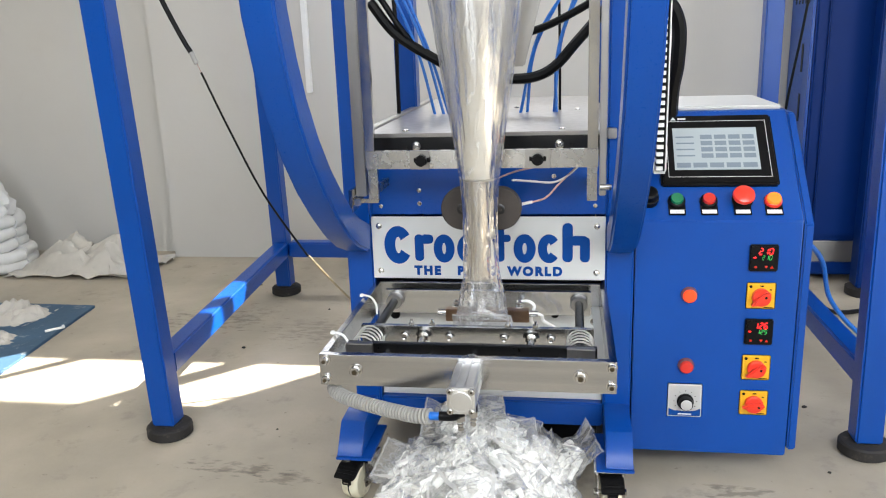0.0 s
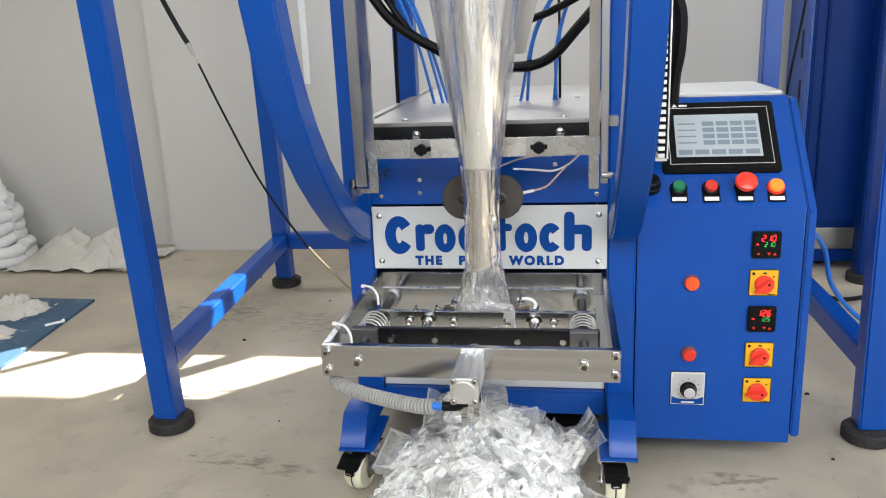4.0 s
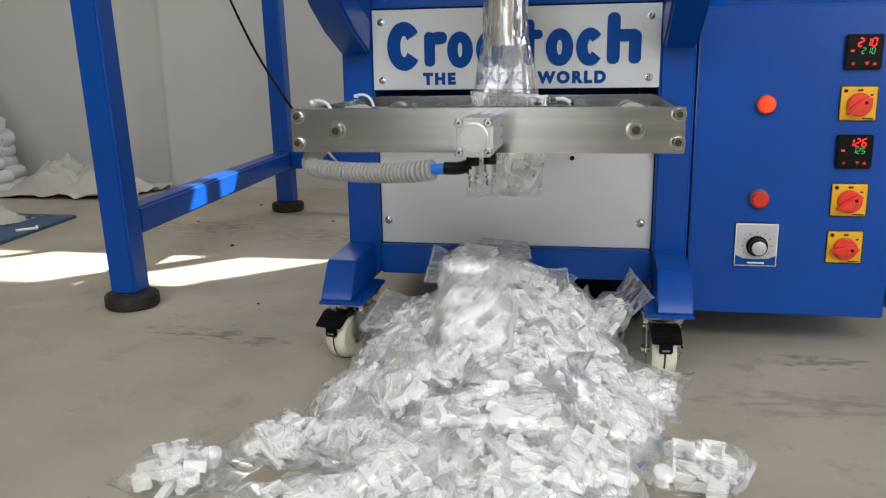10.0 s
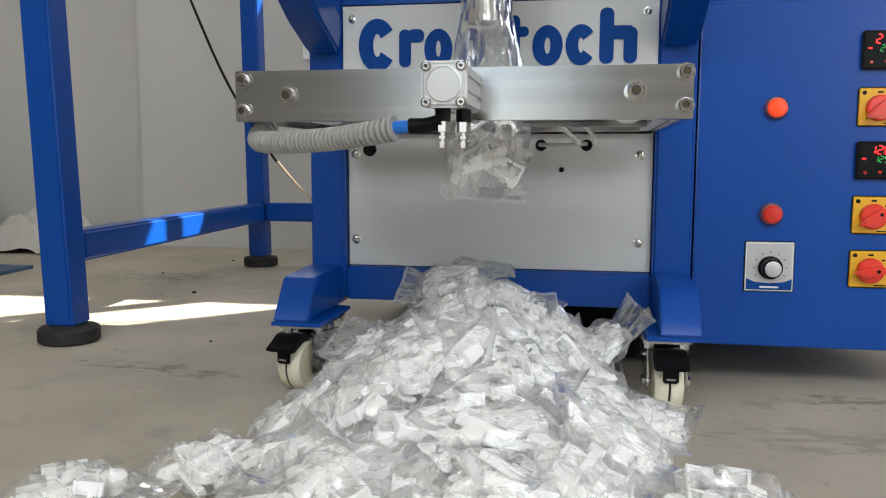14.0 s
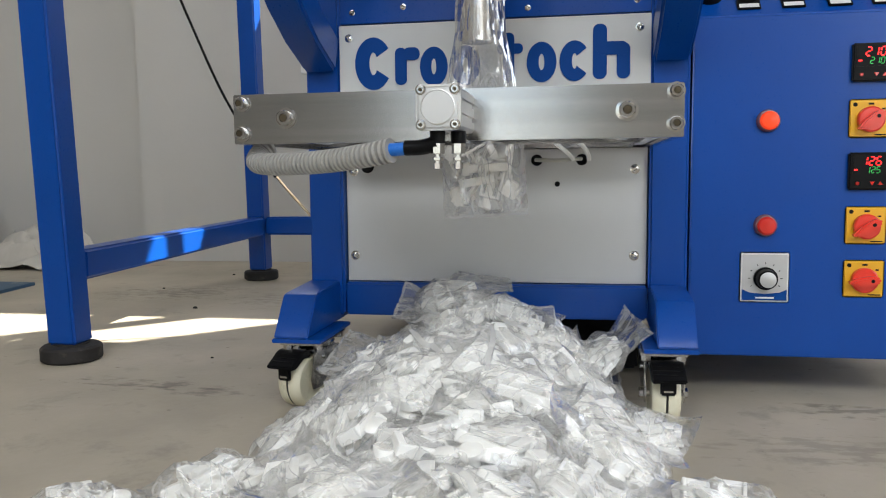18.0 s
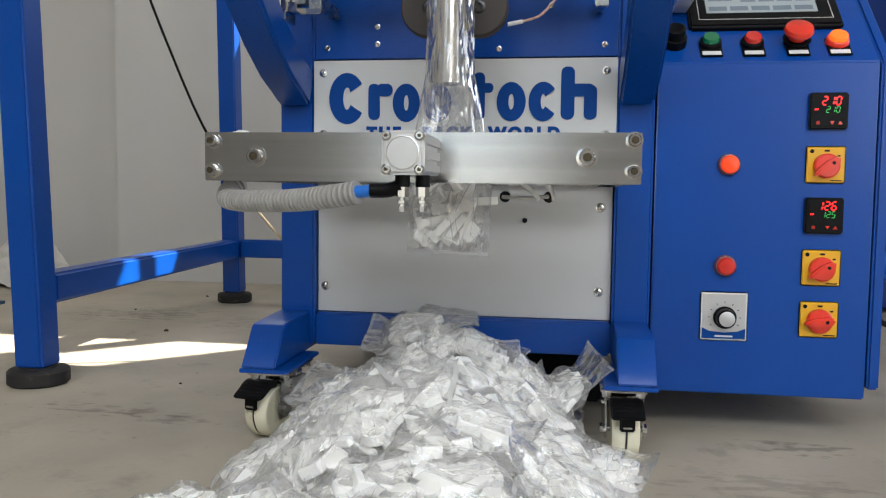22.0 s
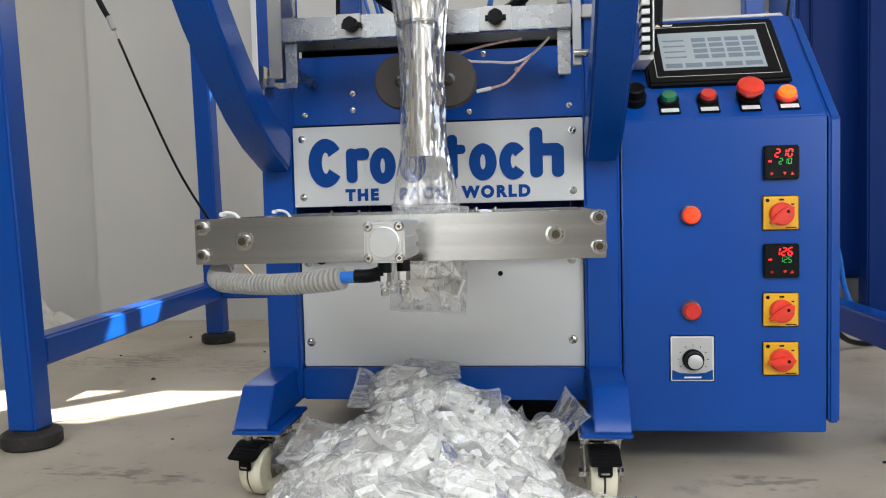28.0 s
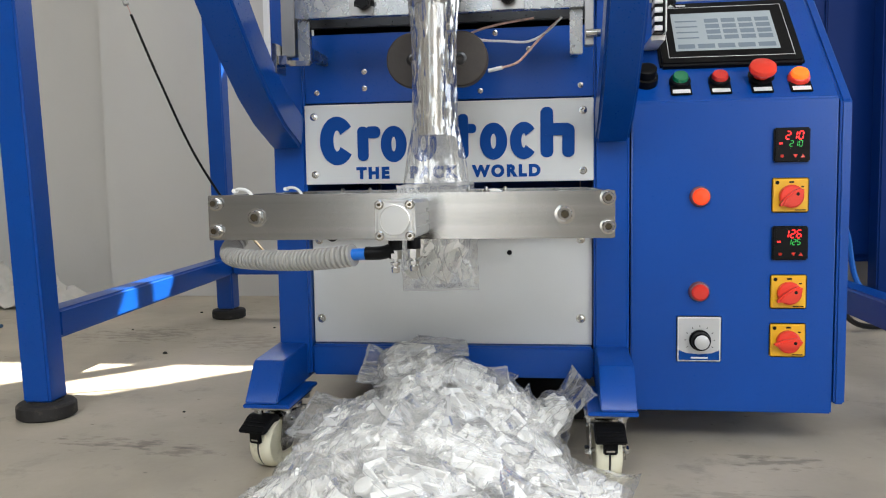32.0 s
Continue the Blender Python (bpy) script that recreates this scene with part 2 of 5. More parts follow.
LABEL_WHITE = shader("printed_white", (0.75, 0.75, 0.74), 0.45, 0, 0.05, 20)
AMBER_GLOW = glowing("lit_orange_lens", (1.0, 0.15, 0.015), 0.19)
RED_DIGIT = glowing("lit_red_digit", (1.0, 0.02, 0.02), 0.40)
GREEN_DIGIT = glowing("lit_green_digit", (0.05, 0.6, 0.12), 0.038)
SCREEN = glowing("lit_screen", (0.33, 0.375, 0.40), 0.023)
SCREEN_DARK = glowing("screen_grey_field", (0.17, 0.21, 0.25), 0.018)
WALL = shader("painted_plaster_wall", (0.53, 0.515, 0.487), 0.8, 0, 0.05, 1.6, 0.35, 60, wear=(0.47, 0.45, 0.42), wear_amount=0.3)
CEILING = shader("white_ceiling", (0.75, 0.74, 0.72), 0.85, 0, 0.04, 2, 0.2, 60)
FILM = clear_film("clear_bag_film", 0.17, 0.05, 0.075, 0.25, 34.0, (1, 0.35, 1), veins=0.22)
SEAL = clear_film("welded_film_edge", 0.40, 0.08, 0.15, 0.4, 60.0)
LAMP_GLOW = glowing("faintly_lit_red_lens", (1.0, 0.06, 0.012), 0.086)
SLEEVE = clear_film("clear_film_sleeve", 0.11, 0.17, 0.06, 0.35, 60.0, (1, 1, 0.15), veins=0.25)
COIL_FOAM = shader("clean_white_foam", (0.66, 0.66, 0.65), 0.6, 0, 0.08, 20, 0.5, 60)
FOAM = shader("white_packing_foam", (0.50, 0.475, 0.43), 0.6, 0, 0.12, 20, 0.5, 60)
MAT_BLUE = shader("blue_painted_board", (0.035, 0.09, 0.16), 0.6, 0, 0.25, 7, 0.2, 80, wear=(0.5, 0.5, 0.48), wear_amount=0.9)
# pale metal colour holds the sunlight on the cable's lower stretch
SUNLIT_SHEATH = shader("pale_sunlit_sheath", (0.33, 0.27, 0.18), 0.34, 0.8, 0.3, 200)
COPPER_WIRE = shader("striped_braid_wire", (0.55, 0.36, 0.31), 0.6, 0, 0.5, 160)


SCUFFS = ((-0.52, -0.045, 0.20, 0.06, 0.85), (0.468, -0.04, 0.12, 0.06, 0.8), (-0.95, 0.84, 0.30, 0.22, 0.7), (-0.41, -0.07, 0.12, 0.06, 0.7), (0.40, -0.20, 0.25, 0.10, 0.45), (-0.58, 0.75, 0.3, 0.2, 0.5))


def concrete():
    """Worn concrete slab: tan-grey, with cloudy dirt, scuffs and dark specks."""
    mat = shader("worn_concrete_floor", (0.355, 0.316, 0.250), 0.62, 0, 0.36, 3.4, 0.5, 90, wear=(0.215, 0.192, 0.157), wear_amount=0.8)
    n, l = mat.node_tree.nodes, mat.node_tree.links
    b = n["Principled BSDF"]
    src = b.inputs["Base Color"].links[0].from_socket
    tc, sp, cr = n.new("ShaderNodeTexCoord"), n.new("ShaderNodeTexNoise"), n.new("ShaderNodeMapRange")
    sp.inputs["Scale"].default_value, sp.inputs["Detail"].default_value, sp.inputs["Roughness"].default_value = 34, 6, 0.65
    l.new(tc.outputs["Object"], sp.inputs["Vector"]), l.new(sp.outputs["Fac"], cr.inputs["Value"])
    cr.inputs["From Min"].default_value, cr.inputs["From Max"].default_value, cr.inputs["To Max"].default_value = 0.66, 0.74, 0.75
    mix = n.new("ShaderNodeMix")
    mix.data_type = "RGBA"
    mix.inputs["B"].default_value = (0.07, 0.055, 0.04, 1)
    l.new(cr.outputs[0], mix.inputs["Factor"]), l.new(src, mix.inputs["A"])
    b_in = b.inputs["Base Color"]
    # scuffed patches: ellipses of streaky dark dirt at the worn places
    out = mix.outputs["Result"]
    streak = n.new("ShaderNodeTexNoise")
    sm = n.new("ShaderNodeMapping")
    sm.inputs["Scale"].default_value, sm.inputs["Rotation"].default_value = (24, 60, 1), (0, 0, 0.25)
    streak.inputs["Scale"].default_value, streak.inputs["Detail"].default_value, streak.inputs["Roughness"].default_value = 1.0, 5, 0.6
    l.new(tc.outputs["Object"], sm.inputs["Vector"]), l.new(sm.outputs[0], streak.inputs["Vector"])
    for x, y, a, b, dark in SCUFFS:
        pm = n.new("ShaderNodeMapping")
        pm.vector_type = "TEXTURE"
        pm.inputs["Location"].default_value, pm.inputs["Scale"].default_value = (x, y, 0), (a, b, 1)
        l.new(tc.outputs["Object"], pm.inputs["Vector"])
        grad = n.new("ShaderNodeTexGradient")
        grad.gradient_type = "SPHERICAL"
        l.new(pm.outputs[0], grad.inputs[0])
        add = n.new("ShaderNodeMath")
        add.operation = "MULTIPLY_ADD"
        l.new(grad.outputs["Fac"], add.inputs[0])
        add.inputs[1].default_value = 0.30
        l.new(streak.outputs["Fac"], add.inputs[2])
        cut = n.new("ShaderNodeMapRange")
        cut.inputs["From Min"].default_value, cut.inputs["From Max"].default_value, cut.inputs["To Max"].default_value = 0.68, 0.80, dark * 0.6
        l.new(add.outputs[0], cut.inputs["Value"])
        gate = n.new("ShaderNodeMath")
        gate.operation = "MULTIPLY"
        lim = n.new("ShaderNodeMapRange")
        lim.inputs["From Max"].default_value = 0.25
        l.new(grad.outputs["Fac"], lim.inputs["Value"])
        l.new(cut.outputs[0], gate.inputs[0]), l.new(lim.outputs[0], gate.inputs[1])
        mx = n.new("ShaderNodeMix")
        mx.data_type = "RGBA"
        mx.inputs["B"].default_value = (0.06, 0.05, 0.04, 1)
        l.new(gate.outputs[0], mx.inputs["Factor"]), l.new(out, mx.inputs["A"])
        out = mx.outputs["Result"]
    l.new(out, b_in)
    return mat


FLOOR = concrete()

# ---- building blocks ----
ORIGIN = {}


def thing(name, at=(0, 0, 0), label="", category="", group="", kind=""):
    ob = new(name)
    ob.empty_display_size = 0.05
    ob.location = at
    ORIGIN[ob] = Vector(at)
    return tagged(ob, label, category, group, kind)


def mesh_from(name, bm, mat, sharp=0.6):
    me = bpy.data.meshes.new(name)
    bm.normal_update()
    bm.to_mesh(me)
    bm.free()
    me.materials.append(mat)
    for p in me.polygons:
        p.use_smooth = True
    me.set_sharp_from_angle(angle=sharp)
    return me


def part(name, bm, mat, parent, label="", sharp=0.6):
    """One mesh object under a thing or a part; the bmesh is given in the world's metres."""
    at = ORIGIN[parent]
    bmesh.ops.translate(bm, vec=-at, verts=bm.verts)
    ob = new(name, mesh_from(name, bm, mat, sharp))
    ob.parent = parent
    ORIGIN[ob] = at
    return tagged(ob, label)


def solid(name, bm, mat, label="", category="", group="", kind="", at=(0, 0, 0), sharp=0.6):
    """A thing that is one mesh."""
    bmesh.ops.translate(bm, vec=-Vector(at), verts=bm.verts)
    ob = new(name, mesh_from(name, bm, mat, sharp))
    ob.location = at
    ORIGIN[ob] = Vector(at)
    return tagged(ob, label, category, group, kind)


def bevelled(bm, width, segments=2):
    if width > 0:
        bmesh.ops.bevel(bm, geom=list(bm.edges), offset=width, segments=segments, affect="EDGES", clamp_overlap=True)
    return bm


def box(x0, x1, y0, y1, z0, z1, bev=0.0015, seg=2):
    bm = bmesh.new()
    bmesh.ops.create_cube(bm, size=1, matrix=Matrix.Translation(((x0 + x1) / 2, (y0 + y1) / 2, (z0 + z1) / 2)) @ Matrix.Diagonal((x1 - x0, y1 - y0, z1 - z0, 1)))
    return bevelled(bm, bev, seg)


def merged(*bms):
    out = bmesh.new()
    for b in bms:
        me = bpy.data.meshes.new("tmp")
        b.to_mesh(me)
        b.free()
        out.from_mesh(me)
        bpy.data.meshes.remove(me)
    return out


def moved(bm, m):
    bm.transform(m)
    return bm


def cyl(a, b, r, r2=None, seg=20, bev=0.0, caps=True):
    """A cylinder or cone from point a to point b."""
    a, b = Vector(a), Vector(b)
    bm = bmesh.new()
    bmesh.ops.create_cone(bm, cap_ends=caps, segments=seg, radius1=r, radius2=r if r2 is None else r2, depth=(b - a).length)
    if bev:
        rims = [e for e in bm.edges if len(e.link_faces) == 2 and any(len(f.verts) > 4 for f in e.link_faces)]
        bmesh.ops.bevel(bm, geom=rims, offset=bev, segments=2, affect="EDGES", clamp_overlap=True)
    bm.transform(Matrix.Translation((a + b) / 2) @ (b - a).to_track_quat("Z", "Y").to_matrix().to_4x4())
    return bm


def lathe(profile, seg=28):
    """Rings (radius, height) turned about the z axis."""
    bm = bmesh.new()
    rings = []
    for r, z in profile:
        rings.append([bm.verts.new((r * math.cos(2 * math.pi * i / seg), r * math.sin(2 * math.pi * i / seg), z)) for i in range(seg)])
    for a, b in zip(rings, rings[1:]):
        for i in range(seg):
            bm.faces.new((a[i], a[(i + 1) % seg], b[(i + 1) % seg], b[i]))
    for ring, flip in ((rings[0], True), (rings[-1], False)):
        if profile[0 if flip else -1][0] > 1e-4:
            bm.faces.new(ring[::-1] if flip else ring)
    return bm


def extruded(points, lo, hi, axis="x", bev=0.0015):
    """A flat outline (two coordinates) given thickness from lo to hi along an axis."""
    bm = bmesh.new()
    def put(p, h):
        return {"x": (h, p[0], p[1]), "y": (p[0], h, p[1]), "z": (p[0], p[1], h)}[axis]
    a = [bm.verts.new(put(p, lo)) for p in points]
    b = [bm.verts.new(put(p, hi)) for p in points]
    n = len(points)
    bm.faces.new(a), bm.faces.new(b[::-1])
    for i in range(n):
        bm.faces.new((a[i], b[i], b[(i + 1) % n], a[(i + 1) % n]))
    bmesh.ops.recalc_face_normals(bm, faces=bm.faces)
    return bevelled(bm, bev)


def smooth_line(points, steps=8):
    """Catmull-Rom through the points."""
    pts = [Vector(p) for p in points]
    pts = [2 * pts[0] - pts[1]] + pts + [2 * pts[-1] - pts[-2]]
    out = []
    for i in range(1, len(pts) - 2):
        for k in range(steps):
            t = k / steps
            a, b, c, d = pts[i - 1], pts[i], pts[i + 1], pts[i + 2]
            out.append(0.5 * (2 * b + (c - a) * t + (2 * a - 5 * b + 4 * c - d) * t * t + (3 * b - a - 3 * c + d) * t ** 3))
    return out + [pts[-2]]


def evenly(line, pitch):
    """The same line in equal steps of a quarter pitch."""
    out, left = [line[0]], pitch / 4
    for a, b in zip(line, line[1:]):
        seg, done = (b - a).length, 0.0
        while seg - done >= left:
            done += left
            out.append(a.lerp(b, done / seg))
            left = pitch / 4
        left -= seg - done
    return out


def tube(points, r, seg=10, steps=8, ridge=0.0, pitch=1):
    """A round hose along the points; ridge makes it corrugated."""
    line = smooth_line(points, steps)
    if ridge:
        line = evenly(line, pitch)
    bm = bmesh.new()
    rings, side = [], None
    for i, p in enumerate(line):
        d = (line[min(i + 1, len(line) - 1)] - line[max(i - 1, 0)]).normalized()
        if side is None:
            side = d.orthogonal().normalized()
        side = (side - d * side.dot(d)).normalized()
        up = d.cross(side)
        rr = r + (ridge if i % 4 else 0)
        rings.append([bm.verts.new(p + rr * (math.cos(2 * math.pi * k / seg) * side + math.sin(2 * math.pi * k / seg) * up)) for k in range(seg)])
    for a, b in zip(rings, rings[1:]):
        for k in range(seg):
            bm.faces.new((a[k], a[(k + 1) % seg], b[(k + 1) % seg], b[k]))
    bm.faces.new(rings[0][::-1]), bm.faces.new(rings[-1])
    return bm


def square_tube(points, w, h, side):
    """A rectangular tube along the points: w along the fixed direction side, h across it."""
    side = Vector(side)
    bm = bmesh.new()
    rings = []
    line = [Vector(p) for p in points]
    for i, p in enumerate(line):
        d = (line[min(i + 1, len(line) - 1)] - line[max(i - 1, 0)]).normalized()
        up = d.cross(side).normalized()
        rings.append([bm.verts.new(p + side * (w / 2 * a) + up * (h / 2 * b)) for a, b in ((-1, -1), (1, -1), (1, 1), (-1, 1))])
    for a, b in zip(rings, rings[1:]):
        for k in range(4):
            bm.faces.new((a[k], a[(k + 1) % 4], b[(k + 1) % 4], b[k]))
    bm.faces.new(rings[0][::-1]), bm.faces.new(rings[-1])
    bmesh.ops.recalc_face_normals(bm, faces=bm.faces)
    longs = [e for e in bm.edges if abs((e.verts[1].co - e.verts[0].co).normalized().dot(side)) < 0.5 and len(e.link_faces) == 2 and e.calc_face_angle() > 1.0]
    bmesh.ops.bevel(bm, geom=longs, offset=0.004, segments=3, affect="EDGES", clamp_overlap=True)
    return bm


def socket_bolt(x, y, z, r=0.008, depth=0.009):
    """A socket-head screw whose head points to the viewer (-y): washer, head, hex hole."""
    m = Matrix.Translation((x, y, z)) @ Matrix.Rotation(radians(90), 4, "X")
    return moved(lathe([(r * 1.35, 0), (r * 1.35, 0.0015), (r, 0.0017), (r, depth * 0.85), (r * 0.85, depth), (r * 0.55, depth), (r * 0.52, depth * 0.45), (0.00005, depth * 0.42)], 18), m)


def hex_socket(x, y, z, r=0.008, depth=0.009):
    """The dark hexagon in a socket-head screw; its colour stands for the hollow's shade."""
    return cyl((x, y - depth * 0.88, z), (x, y - depth * 1.01, z), r * 0.44, seg=6)


def dome_screw(x, y, z, r=0.005):
    m = Matrix.Translation((x, y, z)) @ Matrix.Rotation(radians(90), 4, "X")
    return moved(lathe([(r * 1.4, 0), (r * 1.4, 0.0008), (r, 0.001), (r * 0.9, 0.0026), (r * 0.5, 0.0034), (r * 0.35, 0.0026), (0.00005, 0.0024)], 14), m)


def seven_segment(text, h, bar, m):
    """Slanted seven-segment digits, centred on m's origin in its x-y plane."""
    lit = {"0": "abcdef", "1": "bc", "2": "abged", "5": "afgcd", "6": "afgedc"}
    w, step = h * 0.52, h * 0.80
    gap = bar * 0.55
    places = {"a": (gap, w - gap, h / 2, 0), "g": (gap, w - gap, 0, 0), "d": (gap, w - gap, -h / 2, 0), "f": (gap, h / 2 - gap, 0, 1), "b": (gap, h / 2 - gap, w, 1), "e": (gap - h / 2, -gap, 0, 1), "c": (gap - h / 2, -gap, w, 1)}
    bars = []
    for i, digit in enumerate(text):
        x = (i - len(text) / 2) * step + (step - w) / 2
        for key in lit[digit]:
            lo, hi, at, upright = places[key]
            bars.append(box(x + at - bar / 2, x + at + bar / 2, lo, hi, 0, 0.0005, 0) if upright else box(x + lo, x + hi, at - bar / 2, at + bar / 2, 0, 0.0005, 0))
    bm = merged(*bars)
    for v in bm.verts:
        v.co.x += v.co.y * 0.14
    return moved(bm, m)


def wording(text, size, m, depth=0.0006, bold=0.0, spread=1.0):
    """Lettering with the built-in font, centred on m's origin in its x-y plane."""
    cu = bpy.data.curves.new("text", "FONT")
    cu.body, cu.size, cu.align_x, cu.align_y, cu.extrude = text, size, "CENTER", "CENTER", depth
    cu.offset, cu.space_character = bold, spread
    ob = bpy.data.objects.new("text", cu)
    scene.collection.objects.link(ob)
    bpy.context.view_layer.update()
    me = bpy.data.meshes.new_from_object(ob.evaluated_get(bpy.context.evaluated_depsgraph_get()))
    bm = bmesh.new()
    bm.from_mesh(me)
    bpy.data.objects.remove(ob), bpy.data.curves.remove(cu), bpy.data.meshes.remove(me)
    bm.transform(m)
    return bm


FRONT = Matrix.Rotation(radians(90), 4, "X")  # x-y plane turned to face the viewer (-y)


def facing(x, y, z):
    return Matrix.Translation((x, y, z)) @ FRONT


# ---- the room ----
def wall_with_opening(name, x0, x1, z0, z1, y0, y1, holes, turn=None, label=""):
    """A wall along x, built from blocks round rectangular holes (x0, x1, z0, z1)."""
    xs = sorted({x0, x1, *[h[0] for h in holes], *[h[1] for h in holes]})
    zs = sorted({z0, z1, *[h[2] for h in holes], *[h[3] for h in holes]})
    bm = bmesh.new()
    grid = {}
    def solid_cell(i, k):
        if not (0 <= i < len(xs) - 1 and 0 <= k < len(zs) - 1):
            return False
        cx, cz = (xs[i] + xs[i + 1]) / 2, (zs[k] + zs[k + 1]) / 2
        return not any(h[0] < cx < h[1] and h[2] < cz < h[3] for h in holes)
    def v(x, y, z):
        key = (x, y, z)
        if key not in grid:
            grid[key] = bm.verts.new(key)
        return grid[key]
    for i in range(len(xs) - 1):
        for k in range(len(zs) - 1):
            if not solid_cell(i, k):
                continue
            a, b, c, d = xs[i], xs[i + 1], zs[k], zs[k + 1]
            bm.faces.new((v(a, y0, c), v(b, y0, c), v(b, y0, d), v(a, y0, d)))
            bm.faces.new((v(a, y1, c), v(a, y1, d), v(b, y1, d), v(b, y1, c)))
            for di, dk, q in ((-1, 0, ((a, c), (a, d))), (1, 0, ((b, c), (b, d))), (0, -1, ((a, c), (b, c))), (0, 1, ((a, d), (b, d)))):
                if not solid_cell(i + di, k + dk):
                    (p, r), (s, t) = q
                    bm.faces.new((v(p, y0, r), v(s, y0, t), v(s, y1, t), v(p, y1, r)))
    bmesh.ops.recalc_face_normals(bm, faces=bm.faces)
    if turn:
        bm.transform(turn)
    return solid(name, bm, WALL, label, "wall", kind="structure")


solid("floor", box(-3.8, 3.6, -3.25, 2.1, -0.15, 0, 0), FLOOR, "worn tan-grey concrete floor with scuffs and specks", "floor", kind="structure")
# clerestory window high in the back wall, out of view, lets the sun in
wall_with_opening("wall_north", -1.47, 3.6, 0, 3.6, 1.575, 1.655, [(-1.32, 0.70, 1.29, 1.70)], label="cream-painted plaster back wall of the workshop")
win = thing("window_1", (-0.33, 1.6, 1.29), "high window opening with thin steel mullions", "window", kind="structure")
for x, w in ((-0.98, 0.03), (-0.58, 0.03), (-0.12, 0.03), (0.35, 0.072)):
    part("mullion", box(x, x + w, 1.60, 1.625, 1.2905, 1.6995, 0.001), DEEP_BLUE, win)
wall_with_opening("wall_north_recess", -3.8, -1.345, 0, 3.6, 1.66, 1.86, [], label="grey shaded plaster wall set back beside a pier")
wall_with_opening("wall_west", -3.2, 2.0, 0, 3.6, -0.1, 0.1, [], Matrix.Translation((-3.5, 0, 0)) @ Matrix.Rotation(radians(90), 4, "Z"), "plain plaster side wall")
wall_with_opening("wall_east", -3.2, 2.0, 0, 3.6, -0.1, 0.1, [(-1.0, 1.2, 0.9, 2.4)], Matrix.Translation((3.5, 0, 0)) @ Matrix.Rotation(radians(90), 4, "Z"), "plaster side wall with a wide window opening")
# the low right opening is added for the fill lamp
wall_with_opening("wall_south", -3.8, 3.6, 0, 3.6, -3.2, -3.0, [(-1.6, 2.4, 1.8, 2.8), (1.38, 2.92, 0.38, 1.52), (-0.58, -0.02, 0.0, 1.5)], label="unseen plaster wall with added wide windows and a narrow open doorway")
solid("ground", box(-60, 60, -90, -3.255, -0.2, -0.03, 0), FLOOR, "plain outdoor ground beyond the doorway", "ground", kind="structure")
solid("wall_conduit", box(-0.842, -0.820, 1.555, 1.5745, 0.66, 3.595, 0.003), LABEL_WHITE, "thin white strip running up the back wall", "conduit", kind="structure")
solid("ceiling", box(-3.8, 3.6, -3.25, 2.1, 3.6, 3.75, 0), CEILING, "plain white ceiling", "ceiling", kind="structure")


# ---- the platform frame that straddles the machine ----
def platform_frame():
    t = thing("platform_frame", (-0.74, 0.09, 0), "blue-painted square-tube platform frame standing on round feet", "frame")
    # each leg: foot x, foot y, how far it leans outwards at the top
    for x, y, lean in ((-0.738, 0.088, -0.062), (-0.824, 1.118, -0.030), (0.752, 0.14, -0.02), (0.745, 1.13, 0.0)):
        bm = box(x - 0.026, x + 0.026, y - 0.026, y + 0.026, 0.030, 1.75, 0.004, 3)
        leg = part("leg", moved(bm, Matrix(((1, 0, lean / 1.75, 0), (0, 1, 0, 0), (0, 0, 1, 0), (0, 0, 0, 1)))), BLUE, t)
        part("foot", moved(lathe([(0.045, 0), (0.05, 0.004), (0.05, 0.023), (0.046, 0.027), (0.03, 0.029), (0.03, 0.031)], 32), Matrix.Translation((x, y, 0))), RUBBER, leg, "round black rubber foot")
    def rail(a, b, z0, z1, w):
        a, b = Vector(a), Vector(b)
        d = (b - a).normalized()
        m = Matrix.Translation((a + b) / 2) @ Matrix.Rotation(math.atan2(d.y, d.x), 4, "Z")
        return moved(box(-(b - a).length / 2, (b - a).length / 2, -w / 2, w / 2, z0, z1, 0.005, 3), m)
    part("rail", rail((-0.745, 0.115, 0), (-0.822, 1.091, 0), 0.135, 0.188, 0.048), BLUE, t)
    part("rail", rail((0.755, 0.17, 0), (0.745, 1.10, 0), 0.135, 0.188, 0.048), BLUE, t)
    part("rail", rail((-0.797, 1.118, 0), (0.719, 1.128, 0), 0.135, 0.188, 0.048), BLUE, t)
    part("top_rail", rail((-0.802, 0.12, 0), (-0.852, 1.085, 0), 1.70, 1.75, 0.05), BLUE, t)
    part("top_rail", rail((0.755, 0.17, 0), (0.745, 1.10, 0), 1.70, 1.75, 0.05), BLUE, t)
    part("top_rail", rail((-0.82, 1.118, 0), (0.71, 1.128, 0), 1.70, 1.75, 0.05), BLUE, t)
    return t


platform_frame()


# ---- the packing machine ----
WORDS = (-0.113, -0.0205, 0.0905)


